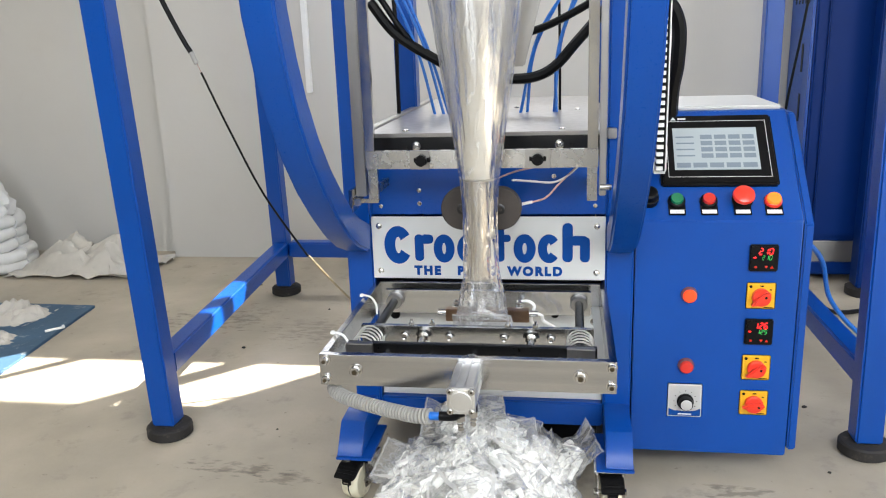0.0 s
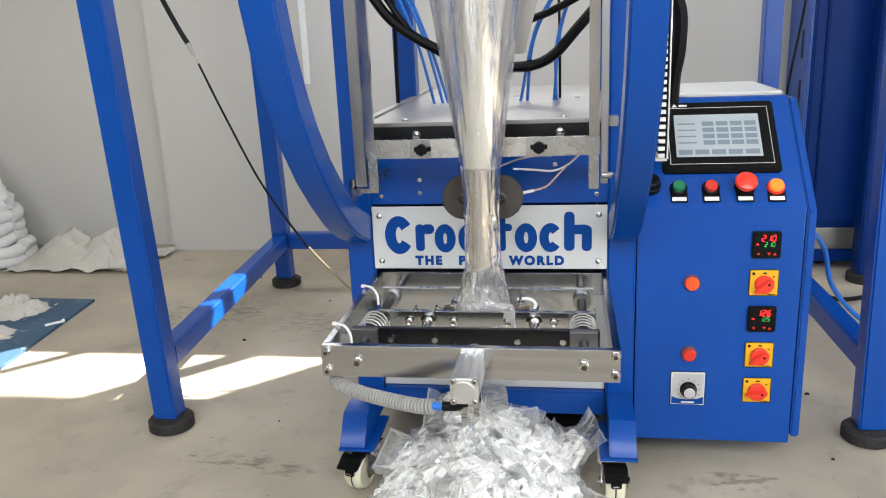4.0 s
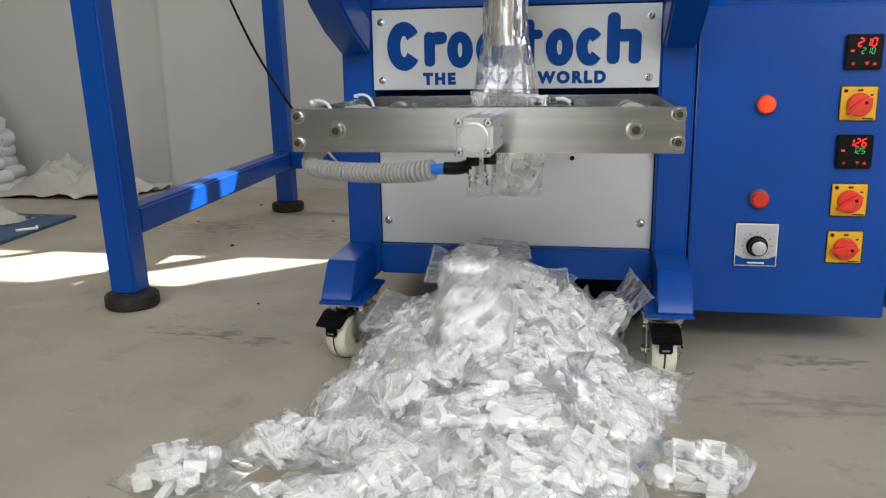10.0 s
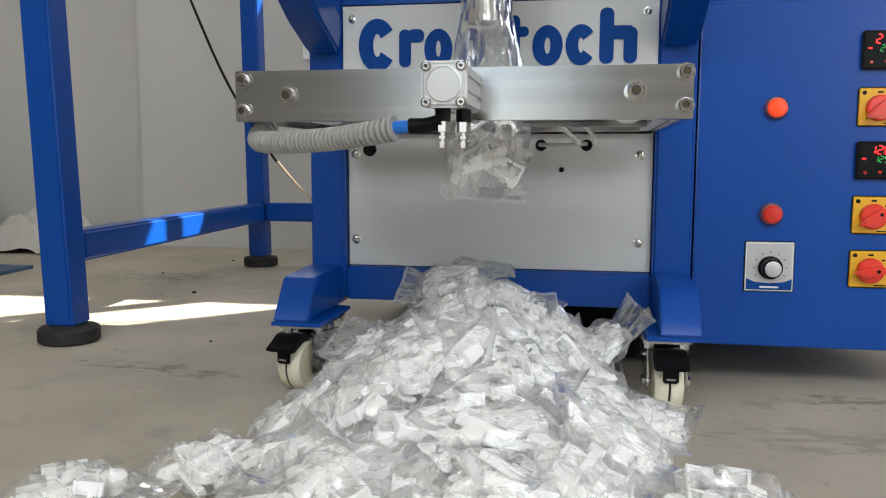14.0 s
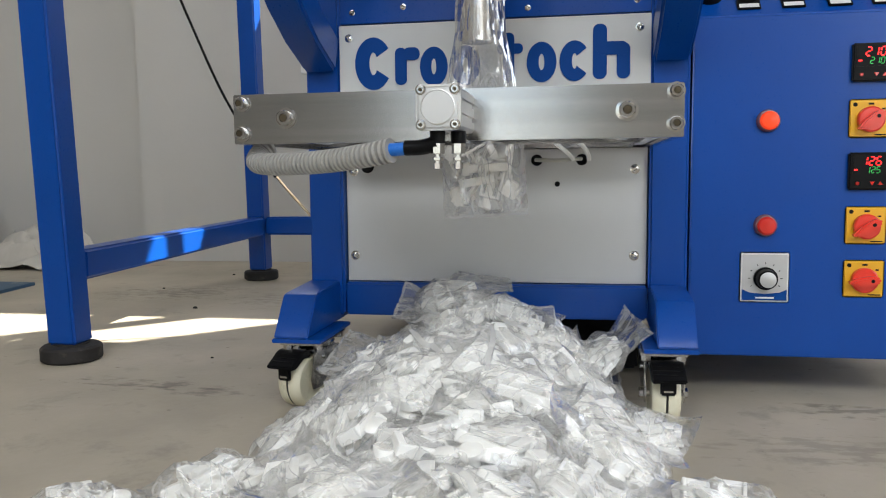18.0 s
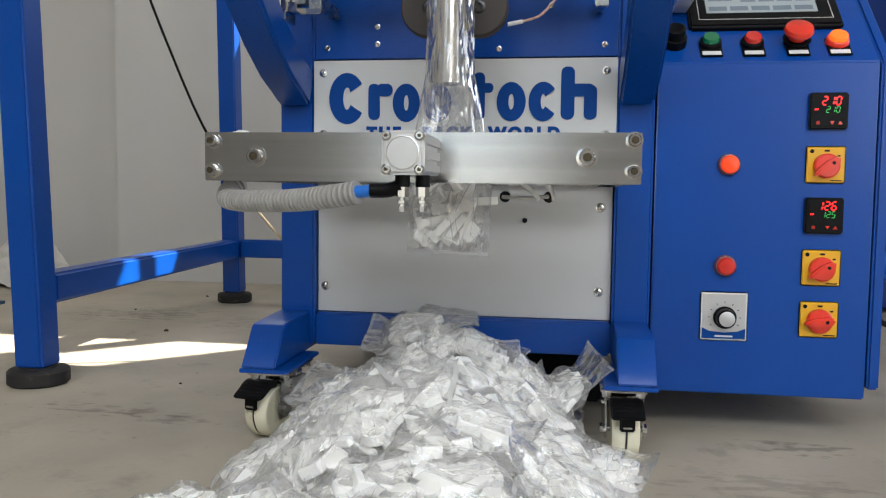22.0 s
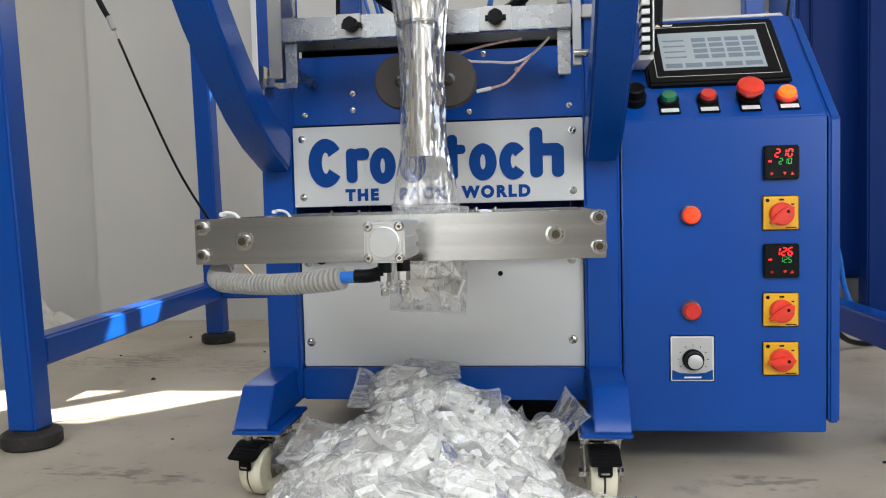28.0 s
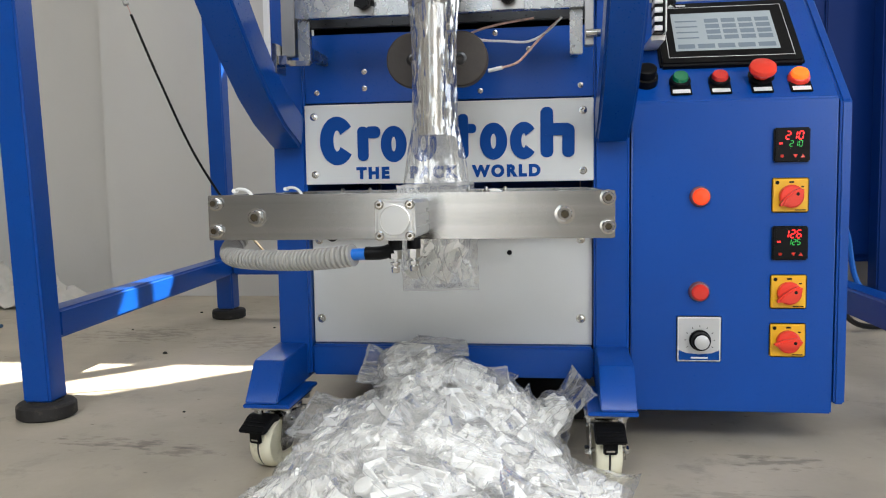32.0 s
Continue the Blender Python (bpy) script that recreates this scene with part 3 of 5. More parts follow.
def logo_shapes():
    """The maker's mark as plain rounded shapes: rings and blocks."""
    out = []
    def ring(x0, x1, z0, z1, w, gap=0):
        cx, cz, a, b = (x0 + x1) / 2, (z0 + z1) / 2, (x1 - x0) / 2, (z1 - z0) / 2
        bm = bmesh.new()
        rim = []
        open_ring = gap > 0
        for i in range(41 if open_ring else 40):
            t = radians(gap) + (2 * math.pi - 2 * radians(gap)) * i / 40
            rim.append([bm.verts.new((cx + a * k * math.cos(t), y, cz + b * q * math.sin(t))) for k, q, y in ((1, 1, 0), (1, 1, -0.001), (1 - w / a, 1 - w / b, -0.001), (1 - w / a, 1 - w / b, 0))])
        for p, q in zip(rim, rim[1:] if open_ring else rim[1:] + rim[:1]):
            for k in range(3):
                bm.faces.new((p[k], q[k], q[k + 1], p[k + 1]))
        return bm
    def block(x0, x1, z0, z1):
        r = min(x1 - x0, z1 - z0) * 0.45
        pts = []
        for cx, cz, a in ((x1 - r, z0 + r, -90), (x1 - r, z1 - r, 0), (x0 + r, z1 - r, 90), (x0 + r, z0 + r, 180)):
            pts += [(cx + r * math.cos(radians(a + k * 18)), cz + r * math.sin(radians(a + k * 18))) for k in range(6)]
        return extruded(pts, -0.001, 0, "y", 0)
    out.append(ring(-0.195, -0.141, 0.434, 0.508, 0.021, 34))
    out.append(block(-0.136, -0.119, 0.440, 0.492)), out.append(block(-0.124, -0.100, 0.474, 0.492))
    out.append(ring(-0.100, -0.060, 0.437, 0.492, 0.0165))
    out.append(ring(-0.055, -0.014, 0.437, 0.492, 0.0165))
    out.append(block(0.018, 0.034, 0.440, 0.507)), out.append(block(0.010, 0.046, 0.478, 0.492))
    out.append(ring(0.051, 0.092, 0.438, 0.493, 0.0165))
    out.append(ring(0.096, 0.137, 0.438, 0.493, 0.017, 38))
    out.append(block(0.141, 0.160, 0.440, 0.514)), out.append(block(0.173, 0.191, 0.440, 0.488)), out.append(block(0.146, 0.188, 0.472, 0.490))
    return out


def machine():
    t = thing("packing_machine", (0, 0.2, 0), "blue vertical form-fill-seal packing machine body on castors", "machine")
    # body: posts, beams, side sheets
    for s in (-1, 1):
        part("post", box(min(s * 0.219, s * 0.271), max(s * 0.219, s * 0.271), 0.0, 0.05, 0.105, 0.95, 0.004, 3), BLUE, t)
        part("post", box(min(s * 0.219, s * 0.271), max(s * 0.219, s * 0.271), 0.52, 0.57, 0.105, 0.95, 0.004, 3), BLUE, t)
        part("side_sheet", box(min(s * 0.262, s * 0.268), max(s * 0.262, s * 0.268), 0.051, 0.519, 0.16, 0.66, 0.001), BLUE, t)
        # splayed foot: sloped nose, then a mounting plate
        a, b = (-0.2735, -0.2265) if s < 0 else (0.2205, 0.2680)
        leg = part("foot_beam", extruded([(-0.147, 0.0985), (-0.146, 0.1015), (-0.108, 0.1495), (-0.101, 0.1525), (0.0, 0.156), (0.60, 0.156), (0.60, 0.0985)], a, b, "x", 0.003), BLUE, t)
        pa, pb = (a - 0.002, -0.208) if s < 0 else (0.204, b + 0.002)
        part("mounting_plate", box(pa, pb, -0.149, -0.012, 0.0925, 0.098, 0.001), BLUE, leg)
        part("mounting_plate", box(pa, pb, 0.47, 0.60, 0.0925, 0.098, 0.001), BLUE, leg)
    part("base_beam", box(-0.2185, 0.2185, 0.002, 0.05, 0.105, 0.154, 0.003), BLUE, t)
    part("rear_sheet", box(-0.2185, 0.2185, 0.55, 0.556, 0.11, 0.66, 0.001), BLUE, t)
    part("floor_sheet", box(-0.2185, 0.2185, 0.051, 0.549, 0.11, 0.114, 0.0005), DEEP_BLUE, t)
    # black box added to stand for the darkness under the right side
    part("motor_box", box(0.03, 0.212, 0.10, 0.45, 0.012, 0.1095, 0.004), BLACK, t, "black box added for the dark under the floor sheet")
    low = part("lower_panel", box(-0.2175, 0.2175, 0.016, 0.019, 0.155, 0.347, 0.0006), GREY_PANEL, t, "light grey front panel")
    for x, z in ((-0.206, 0.193), (0.2005, 0.1955), (-0.206, 0.318), (0.2005, 0.317)):
        part("screw", dome_screw(x, 0.016, z), CHROME, low)
    for x, z, r in ((0.064, 0.331, 0.0065), (0.127, 0.331, 0.0065), (0.093, 0.297, 0.003), (-0.185, 0.325, 0.008)):
        part("grommet", moved(lathe([(r * 1.25, 0), (r * 1.25, 0.001), (r, 0.0018), (r * 0.85, 0.0012), (0.00005, 0.0009)], 18), facing(x, 0.0158, z)), BLACK, low, "dark round hole with a black rim")
    part("inner_shelf", box(-0.2185, 0.2185, 0.02, 0.5, 0.350, 0.356, 0.0008), DARK_STEEL, t)
    sign = part("sign_plate", box(-0.2185, 0.2185, -0.003, 0.0, 0.405, 0.526, 0.0008), GREY_PANEL, t, "pale grey sign plate with blue lettering")
    for x, z in ((-0.204, 0.508), (0.2035, 0.508), (-0.204, 0.420), (0.2035, 0.420)):
        part("screw", dome_screw(x, -0.003, z, 0.0042), CHROME, sign)
    for i, bm in enumerate(logo_shapes()):
        part("emblem", moved(bm, Matrix.Translation((0, -0.0032 - 0.0004 * (i % 3), 0))), LABEL_BLUE, sign, "flat blue shape of the maker's mark")
    for word, x in (("THE", WORDS[0]), ("PACK", WORDS[1]), ("WORLD", WORDS[2])):
        part("word", wording(word, 0.0228, facing(x, -0.0036, 0.4205), bold=0.0015, spread=1.34), LABEL_BLUE, sign, "blue printed word")
    upper = part("upper_panel", box(-0.2185, 0.2185, 0.004, 0.008, 0.529, 0.632, 0.0006), BLUE, t)
    for x, z in ((-0.125, 0.575), (-0.125, 0.550), (0.052, 0.541), (0.125, 0.6), (-0.20, 0.545), (0.20, 0.545), (0.075, 0.625)):
        part("screw", dome_screw(x, 0.004, z, 0.003), CHROME, upper)
    # black sheet puts the slot's shade in as colour
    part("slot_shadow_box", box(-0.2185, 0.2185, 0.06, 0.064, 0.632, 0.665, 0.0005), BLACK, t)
    top = part("top_plate", box(-0.2175, 0.2175, -0.012, 0.80, 0.676, 0.683, 0.0015), STEEL_SHEET, t, "dull steel top cover")
    for x, y in ((-0.15, 0.03), (0.14, 0.02), (0.17, 0.4), (-0.12, 0.45), (0.03, 0.47)):
        part("screw", moved(dome_screw(0, 0, 0, 0.005), Matrix.Translation((x, y, 0.683)) @ Matrix.Rotation(radians(-90), 4, "X")), CHROME, top)
    for s in (-1, 1):
        part("edge_flange", box(min(s * 0.218, s * 0.235), max(s * 0.218, s * 0.235), -0.012, 0.80, 0.668, 0.6865, 0.0015), STEEL_SHEET, top)
    # shade of the recess under the plate's edge, built as a dark strip
    lip = part("front_rail", box(-0.2175, 0.2175, -0.006, 0.004, 0.640, 0.6755, 0.001), DARK_STEEL, t, "dark steel strip put in for the shaded recess")
    for x in (-0.125, 0.135):
        part("screw", dome_screw(x, -0.006, 0.659, 0.006), CHROME, lip)
    # bent arms that sweep forward and up from the posts
    arc = [(-0.005, 0.485), (-0.035, 0.497), (-0.075, 0.512), (-0.13, 0.543), (-0.19, 0.588), (-0.25, 0.640), (-0.30, 0.695), (-0.345, 0.76), (-0.375, 0.82), (-0.40, 0.89), (-0.41, 0.97), (-0.41, 1.08)]
    for s in (-1, 1):
        part("bent_arm", square_tube([(s * 0.2445, y, z) for y, z in arc], 0.048, 0.052, (1, 0, 0)), BLUE, t)
    return t


machine()


def castor(x, y, turn):
    """A braked castor; the swivel stands at (x, y), the wheel and pedal run forward of it."""
    c = thing("castor", (x, y, 0), "cream nylon castor with a black brake pedal under the blue foot", "castor", "machine castors")
    m = Matrix.Translation((x, y, 0)) @ Matrix.Rotation(radians(turn), 4, "Z")
    plate = part("top_plate", box(x - 0.029, x + 0.029, y - 0.062, y + 0.045, 0.0885, 0.092, 0.001), CHROME, c)
    for dx, dy in ((-0.021, -0.052), (0.021, -0.052), (-0.021, 0.036), (0.021, 0.036)):
        part("bolt", cyl((x + dx, y + dy, 0.0815), (x + dx, y + dy, 0.0884), 0.0065, seg=6), CHROME, plate)
    part("swivel", moved(lathe([(0.022, 0.077), (0.025, 0.079), (0.026, 0.083), (0.023, 0.088)], 28), m), CHROME, c)
    fork = part("fork_crown", moved(box(-0.0245, 0.0245, -0.040, 0.022, 0.0735, 0.0768, 0.001), m), CHROME, c)
    for s in (-1, 1):
        part("fork_arm", moved(extruded([(-0.042, 0.0775), (0.022, 0.0775), (0.014, 0.058), (-0.024, 0.026), (-0.046, 0.026), (-0.050, 0.040)], s * 0.0235 - 0.0011, s * 0.0235 + 0.0011, "x", 0.0008), m), CHROME, fork)
        part("rivet", moved(cyl((s * 0.0245, -0.018, 0.066), (s * 0.027, -0.018, 0.066), 0.0028, seg=12), m), CHROME, fork)
    turned = m @ Matrix.Translation((0, -0.036, 0.0365)) @ Matrix.Rotation(radians(90), 4, "Y")
    wheel = part("wheel", moved(lathe([(0.010, -0.0165), (0.021, -0.0155), (0.024, -0.0168), (0.031, -0.0172), (0.0345, -0.014), (0.0364, -0.007), (0.0365, -0.0018), (0.0352, -0.0012), (0.0352, 0.0012), (0.0365, 0.0018), (0.0364, 0.007), (0.0345, 0.014), (0.031, 0.0172), (0.024, 0.0168), (0.021, 0.0155), (0.010, 0.0165)], 40), turned), CREAM, c)
    part("seam", moved(lathe([(0.0345, -0.0013), (0.0357, -0.0012), (0.0357, 0.0012), (0.0345, 0.0013)], 40), turned), RUBBER, wheel)
    part("axle", moved(merged(cyl((-0.026, 0, 0), (0.026, 0, 0), 0.0042), cyl((-0.0305, 0, 0), (-0.0248, 0, 0), 0.0068, seg=6, bev=0.0006), cyl((0.0248, 0, 0), (0.0295, 0, 0), 0.0068, seg=6, bev=0.0006)), m @ Matrix.Translation((0, -0.036, 0.0365))), CHROME, c)
    pedal = part("brake_pedal", moved(extruded([(-0.088, 0.061), (-0.089, 0.0645), (-0.084, 0.068), (-0.076, 0.0725), (-0.066, 0.0795), (-0.056, 0.0815), (-0.044, 0.079), (-0.044, 0.070), (-0.058, 0.071), (-0.068, 0.066), (-0.078, 0.0605)], -0.0205, 0.0205, "x", 0.0016), m), BLACK, c)
    for k in range(3):
        part("tread", moved(box(-0.018, 0.018, -0.0815 + k * 0.006, -0.0795 + k * 0.006, 0.066 + k * 0.0035, 0.0708 + k * 0.0035, 0.0006), m), BLACK, pedal)
    part("brake_clip", moved(merged(box(-0.0095, 0.0095, -0.079, -0.074, 0.044, 0.062, 0.0018), box(-0.007, 0.007, -0.0745, -0.060, 0.058, 0.066, 0.0015)), m), BLACK, c)
    # highlight on the black clip, built as a thin chrome strip
    part("clip_glint", moved(box(-0.0055, 0.0055, -0.0798, -0.0788, 0.048, 0.0505, 0.0003), m), CHROME, c)
    return c


for cx, cy, turn in ((-0.238, -0.080, -14), (0.2285, -0.082, 3), (-0.238, 0.535, 20), (0.2285, 0.535, -8)):
    castor(cx, cy, turn)


def control_cabinet():
    t = thing("control_cabinet", (0.415, 0.2, 0.06), "blue steel control cabinet with a sloped console, hung on the machine", "cabinet")
    prof = [(0, 0.06), (0, 0.517), (0.178, 0.695), (0.46, 0.695), (0.46, 0.06)]
    part("body", extruded(prof, 0.2735, 0.560, "x", 0.002), BLUE, t)
    big = [(-0.004, 0.075), (-0.004, 0.512), (0.176, 0.690), (0.47, 0.690), (0.47, 0.075)]
    door = part("side_door", extruded(big, 0.5615, 0.577, "x", 0.003), BLUE, t)
    for z in (0.16, 0.44):
        part("hinge", cyl((0.583, 0.40, z), (0.583, 0.40, z + 0.05), 0.006), BLACK, door)
    part("door_lock", merged(cyl((0.576, 0.06, 0.15), (0.588, 0.06, 0.15), 0.011), box(0.586, 0.591, 0.045, 0.075, 0.145, 0.155, 0.001)), BLACK, door)
    part("top_cover", box(0.29, 0.556, 0.19, 0.45, 0.6955, 0.703, 0.003), GREY_PANEL, t, "pale grey slab on top")
    slope = Matrix.Translation((0, 0, 0.517)) @ Matrix.Rotation(radians(45), 4, "X")
    # touch screen
    hmi = part("touch_screen", moved(box(0.320, 0.528, 0.074, 0.236, -0.004, 0.009, 0.004, 3), slope), BLACK, t, "black framed touch screen")
    part("bezel_line", moved(merged(box(0.334, 0.516, 0.090, 0.0908, 0.009, 0.0093, 0), box(0.334, 0.516, 0.2192, 0.22, 0.009, 0.0093, 0), box(0.334, 0.3348, 0.090, 0.22, 0.009, 0.0093, 0), box(0.5152, 0.516, 0.090, 0.22, 0.009, 0.0093, 0)), slope), LABEL_WHITE, hmi)
    part("maker_mark", moved(merged(extruded([(0.344, 0.2225), (0.354, 0.2225), (0.349, 0.230)], 0.009, 0.0094, "z", 0), box(0.357, 0.372, 0.2235, 0.2275, 0.009, 0.0094, 0)), slope), LABEL_WHITE, hmi)
    part("display", moved(box(0.346, 0.498, 0.106, 0.203, 0.0088, 0.0094, 0), slope), SCREEN, hmi, "lit grey-white display with rows of fields")
    for r in range(4):
        for c in range(4):
            part("field", moved(box(0.396 + c * 0.0252, 0.417 + c * 0.0252, 0.133 + r * 0.0145, 0.143 + r * 0.0145, 0.0094, 0.0097, 0), slope), SCREEN_DARK, hmi)
        part("caption", moved(box(0.351, 0.384, 0.1365 + r * 0.0145, 0.1395 + r * 0.0145, 0.0094, 0.0097, 0), slope), SCREEN_DARK, hmi)
    for c in range(5):
        part("soft_key", moved(box(0.350 + c * 0.0295, 0.375 + c * 0.0295, 0.111, 0.122, 0.0094, 0.0097, 0.0002), slope), SCREEN_DARK, hmi)
    # push buttons on the slope
    for x, mat, r, word in ((0.3455, GREEN, 0.0125, "green push button"), (0.4015, RED_LENS, 0.0125, "red push button"), (0.459, RED, 0.019, "red mushroom emergency stop"), (0.5125, AMBER_GLOW, 0.0135, "lit orange push button")):
        m = slope @ Matrix.Translation((x, 0.041, 0))
        holder = part("button", moved(lathe([(0.0155, 0), (0.0155, 0.005), (0.0145, 0.008), (r * 0.98, 0.009), (r * 0.9, 0.0095)], 28), m), BLACK if mat is not AMBER_GLOW else RED, t, word)
        if r > 0.015:
            cap = lathe([(0.011, 0.008), (0.011, 0.016), (0.018, 0.018), (0.0195, 0.022), (0.018, 0.027), (0.012, 0.030), (0.00005, 0.031)], 28)
        else:
            cap = lathe([(r * 0.93, 0.008), (r * 0.93, 0.013), (r * 0.82, 0.0152), (0.00005, 0.0158)], 28)
        part("cap", moved(cap, m), mat, holder)
        part("legend_plate", moved(box(x - 0.015, x + 0.015, 0.012, 0.050, 0.0002, 0.003, 0.001), slope), BLACK, holder)
        part("legend", moved(box(x - 0.0125, x + 0.0125, 0.0145, 0.0225, 0.003, 0.0034, 0), slope), LABEL_WHITE, holder)
    part("gland", moved(lathe([(0.017, 0), (0.017, 0.012), (0.014, 0.013), (0.014, 0.026), (0.011, 0.028), (0.009, 0.028)], 20), slope @ Matrix.Translation((0.297, 0.045, 0))), BLACK, t, "black cable gland")
    # temperature controllers
    for z, main, second in ((0.4755, "210", "210"), (0.3355, "126", "125")):
        c = part("temperature_controller", box(0.4715, 0.5205, -0.008, 0.0, z - 0.049, z, 0.002, 3), BLACK, t, "black temperature controller with red digits")
        part("window", box(0.476, 0.516, -0.0086, -0.0078, z - 0.030, z - 0.004, 0.0003), BLACK, c)
        part("reading", seven_segment(main, 0.0108, 0.0016, facing(0.4985, -0.0092, z - 0.0112)), RED_DIGIT, c, "lit red digits")
        part("set_value", seven_segment(second, 0.0078, 0.0008, facing(0.5005, -0.0092, z - 0.0228)), GREEN_DIGIT, c, "dim green digits")
        part("minus", box(0.4775, 0.482, -0.0093, -0.0087, z - 0.0235, z - 0.0215, 0), RED_DIGIT, c)
        part("key", box(0.4795, 0.4845, -0.0095, -0.008, z - 0.0425, z - 0.038, 0.0008), RED_LENS, c)
        for kx, up in ((0.5, -1), (0.510, 1)):
            part("key", extruded([(kx - 0.003, z - 0.0403 - up * 0.0022), (kx + 0.003, z - 0.0403 - up * 0.0022), (kx, z - 0.0403 + up * 0.0025)], -0.0093, -0.008, "y", 0), RED_LENS, c)
    # rotary switches
    for z, turn in ((0.4045, 35), (0.265, 30), (0.194, 5)):
        s = part("rotary_switch", box(0.4705, 0.5215, -0.004, 0.0, z - 0.050, z, 0.002, 3), YELLOW, t, "yellow plate with a red rotary knob")
        part("dot", moved(lathe([(0.0028, 0), (0.0028, 0.0003), (0.00005, 0.0003)], 12), facing(0.4775, -0.0041, z - 0.007)), BLACK, s)
        for a, b, c, d in ((0.4935, 0.5, 0.0075, 0.005), (0.510, 0.514, 0.014, 0.012), (0.502, 0.517, 0.047, 0.0455)):
            part("caption_bar", box(a, b, -0.0045, -0.0039, z - c, z - d, 0), BLACK, s)
        m = facing(0.496, -0.004, z - 0.0265) @ Matrix.Rotation(radians(turn), 4, "Z")
        part("knob_base", moved(lathe([(0.0165, 0), (0.0165, 0.007), (0.0145, 0.0085), (0.00005, 0.0085)], 26), m), RED, s)
        part("knob_grip", moved(extruded([(-0.0245, 0.0), (-0.010, -0.0075), (0.008, -0.0062), (0.0168, -0.0032), (0.0168, 0.0032), (0.008, 0.0062), (-0.010, 0.0050)], 0.006, 0.018, "z", 0.0022), m), RED, s)
        part("screw", moved(lathe([(0.0025, 0), (0.002, 0.001), (0.00005, 0.001)], 10), m @ Matrix.Translation((0.006, 0, 0.018))), BLACK, s)
    # pilot lamps
    for z, mat, word in ((0.379, LAMP_GLOW, "lit red pilot lamp"), (0.2395, RED_LENS, "red pilot lamp")):
        lampx = part("pilot_lamp", moved(lathe([(0.0155, 0), (0.0155, 0.003), (0.0135, 0.0075), (0.0125, 0.0078)], 28), facing(0.3712, 0, z)), BEZEL, t, word)
        part("lens", moved(lathe([(0.0122, 0.006), (0.0122, 0.011), (0.010, 0.0138), (0.00005, 0.0145)], 28), facing(0.3712, 0, z)), mat, lampx)
    # speed dial
    d = part("speed_dial", box(0.3395, 0.4035, -0.003, 0.0, 0.135, 0.2035, 0.0015), LABEL_WHITE, t, "white framed speed dial with a black knob")
    part("face", box(0.3425, 0.4005, -0.0036, -0.0028, 0.138, 0.2005, 0.0003), SILVER_LABEL, d)
    part("band", extruded([(0.3425, 0.138), (0.4005, 0.138), (0.4005, 0.153), (0.390, 0.1485), (0.3715, 0.1468), (0.353, 0.1485), (0.3425, 0.153)], -0.0041, -0.0036, "y", 0), LABEL_BLUE, d)
    part("caption_bar", box(0.360, 0.384, -0.0045, -0.0040, 0.1405, 0.1428, 0), LABEL_WHITE, d)
    part("tick", merged(*[moved(box(-0.0005, 0.0005, -0.0004, 0, 0.0195, 0.022, 0), Matrix.Translation((0.3725, -0.0037, 0.168)) @ Matrix.Rotation(radians(a), 4, "Y")) for a in range(-120, 121, 30)]), BLACK, d)
    part("knob", moved(lathe([(0.0155, 0), (0.0155, 0.004), (0.0135, 0.006), (0.0125, 0.017), (0.0112, 0.0185)], 26), facing(0.3725, -0.0036, 0.168)), BLACK, d)
    part("knob_cap", moved(lathe([(0.0105, 0.017), (0.0105, 0.0192), (0.0095, 0.0198), (0.00005, 0.0198)], 26), facing(0.3725, -0.0036, 0.168)), SILVER_LABEL, d)
    return t


control_cabinet()


# ---- the sealing unit in front of the machine ----
def spring(x, y0, y1, z, r, wire, turns):
    n = turns * 14
    return tube([(x + r * math.cos(2 * math.pi * i / 14), y0 + (y1 - y0) * i / n, z + r * math.sin(2 * math.pi * i / 14)) for i in range(n + 1)], wire, 6, 1)


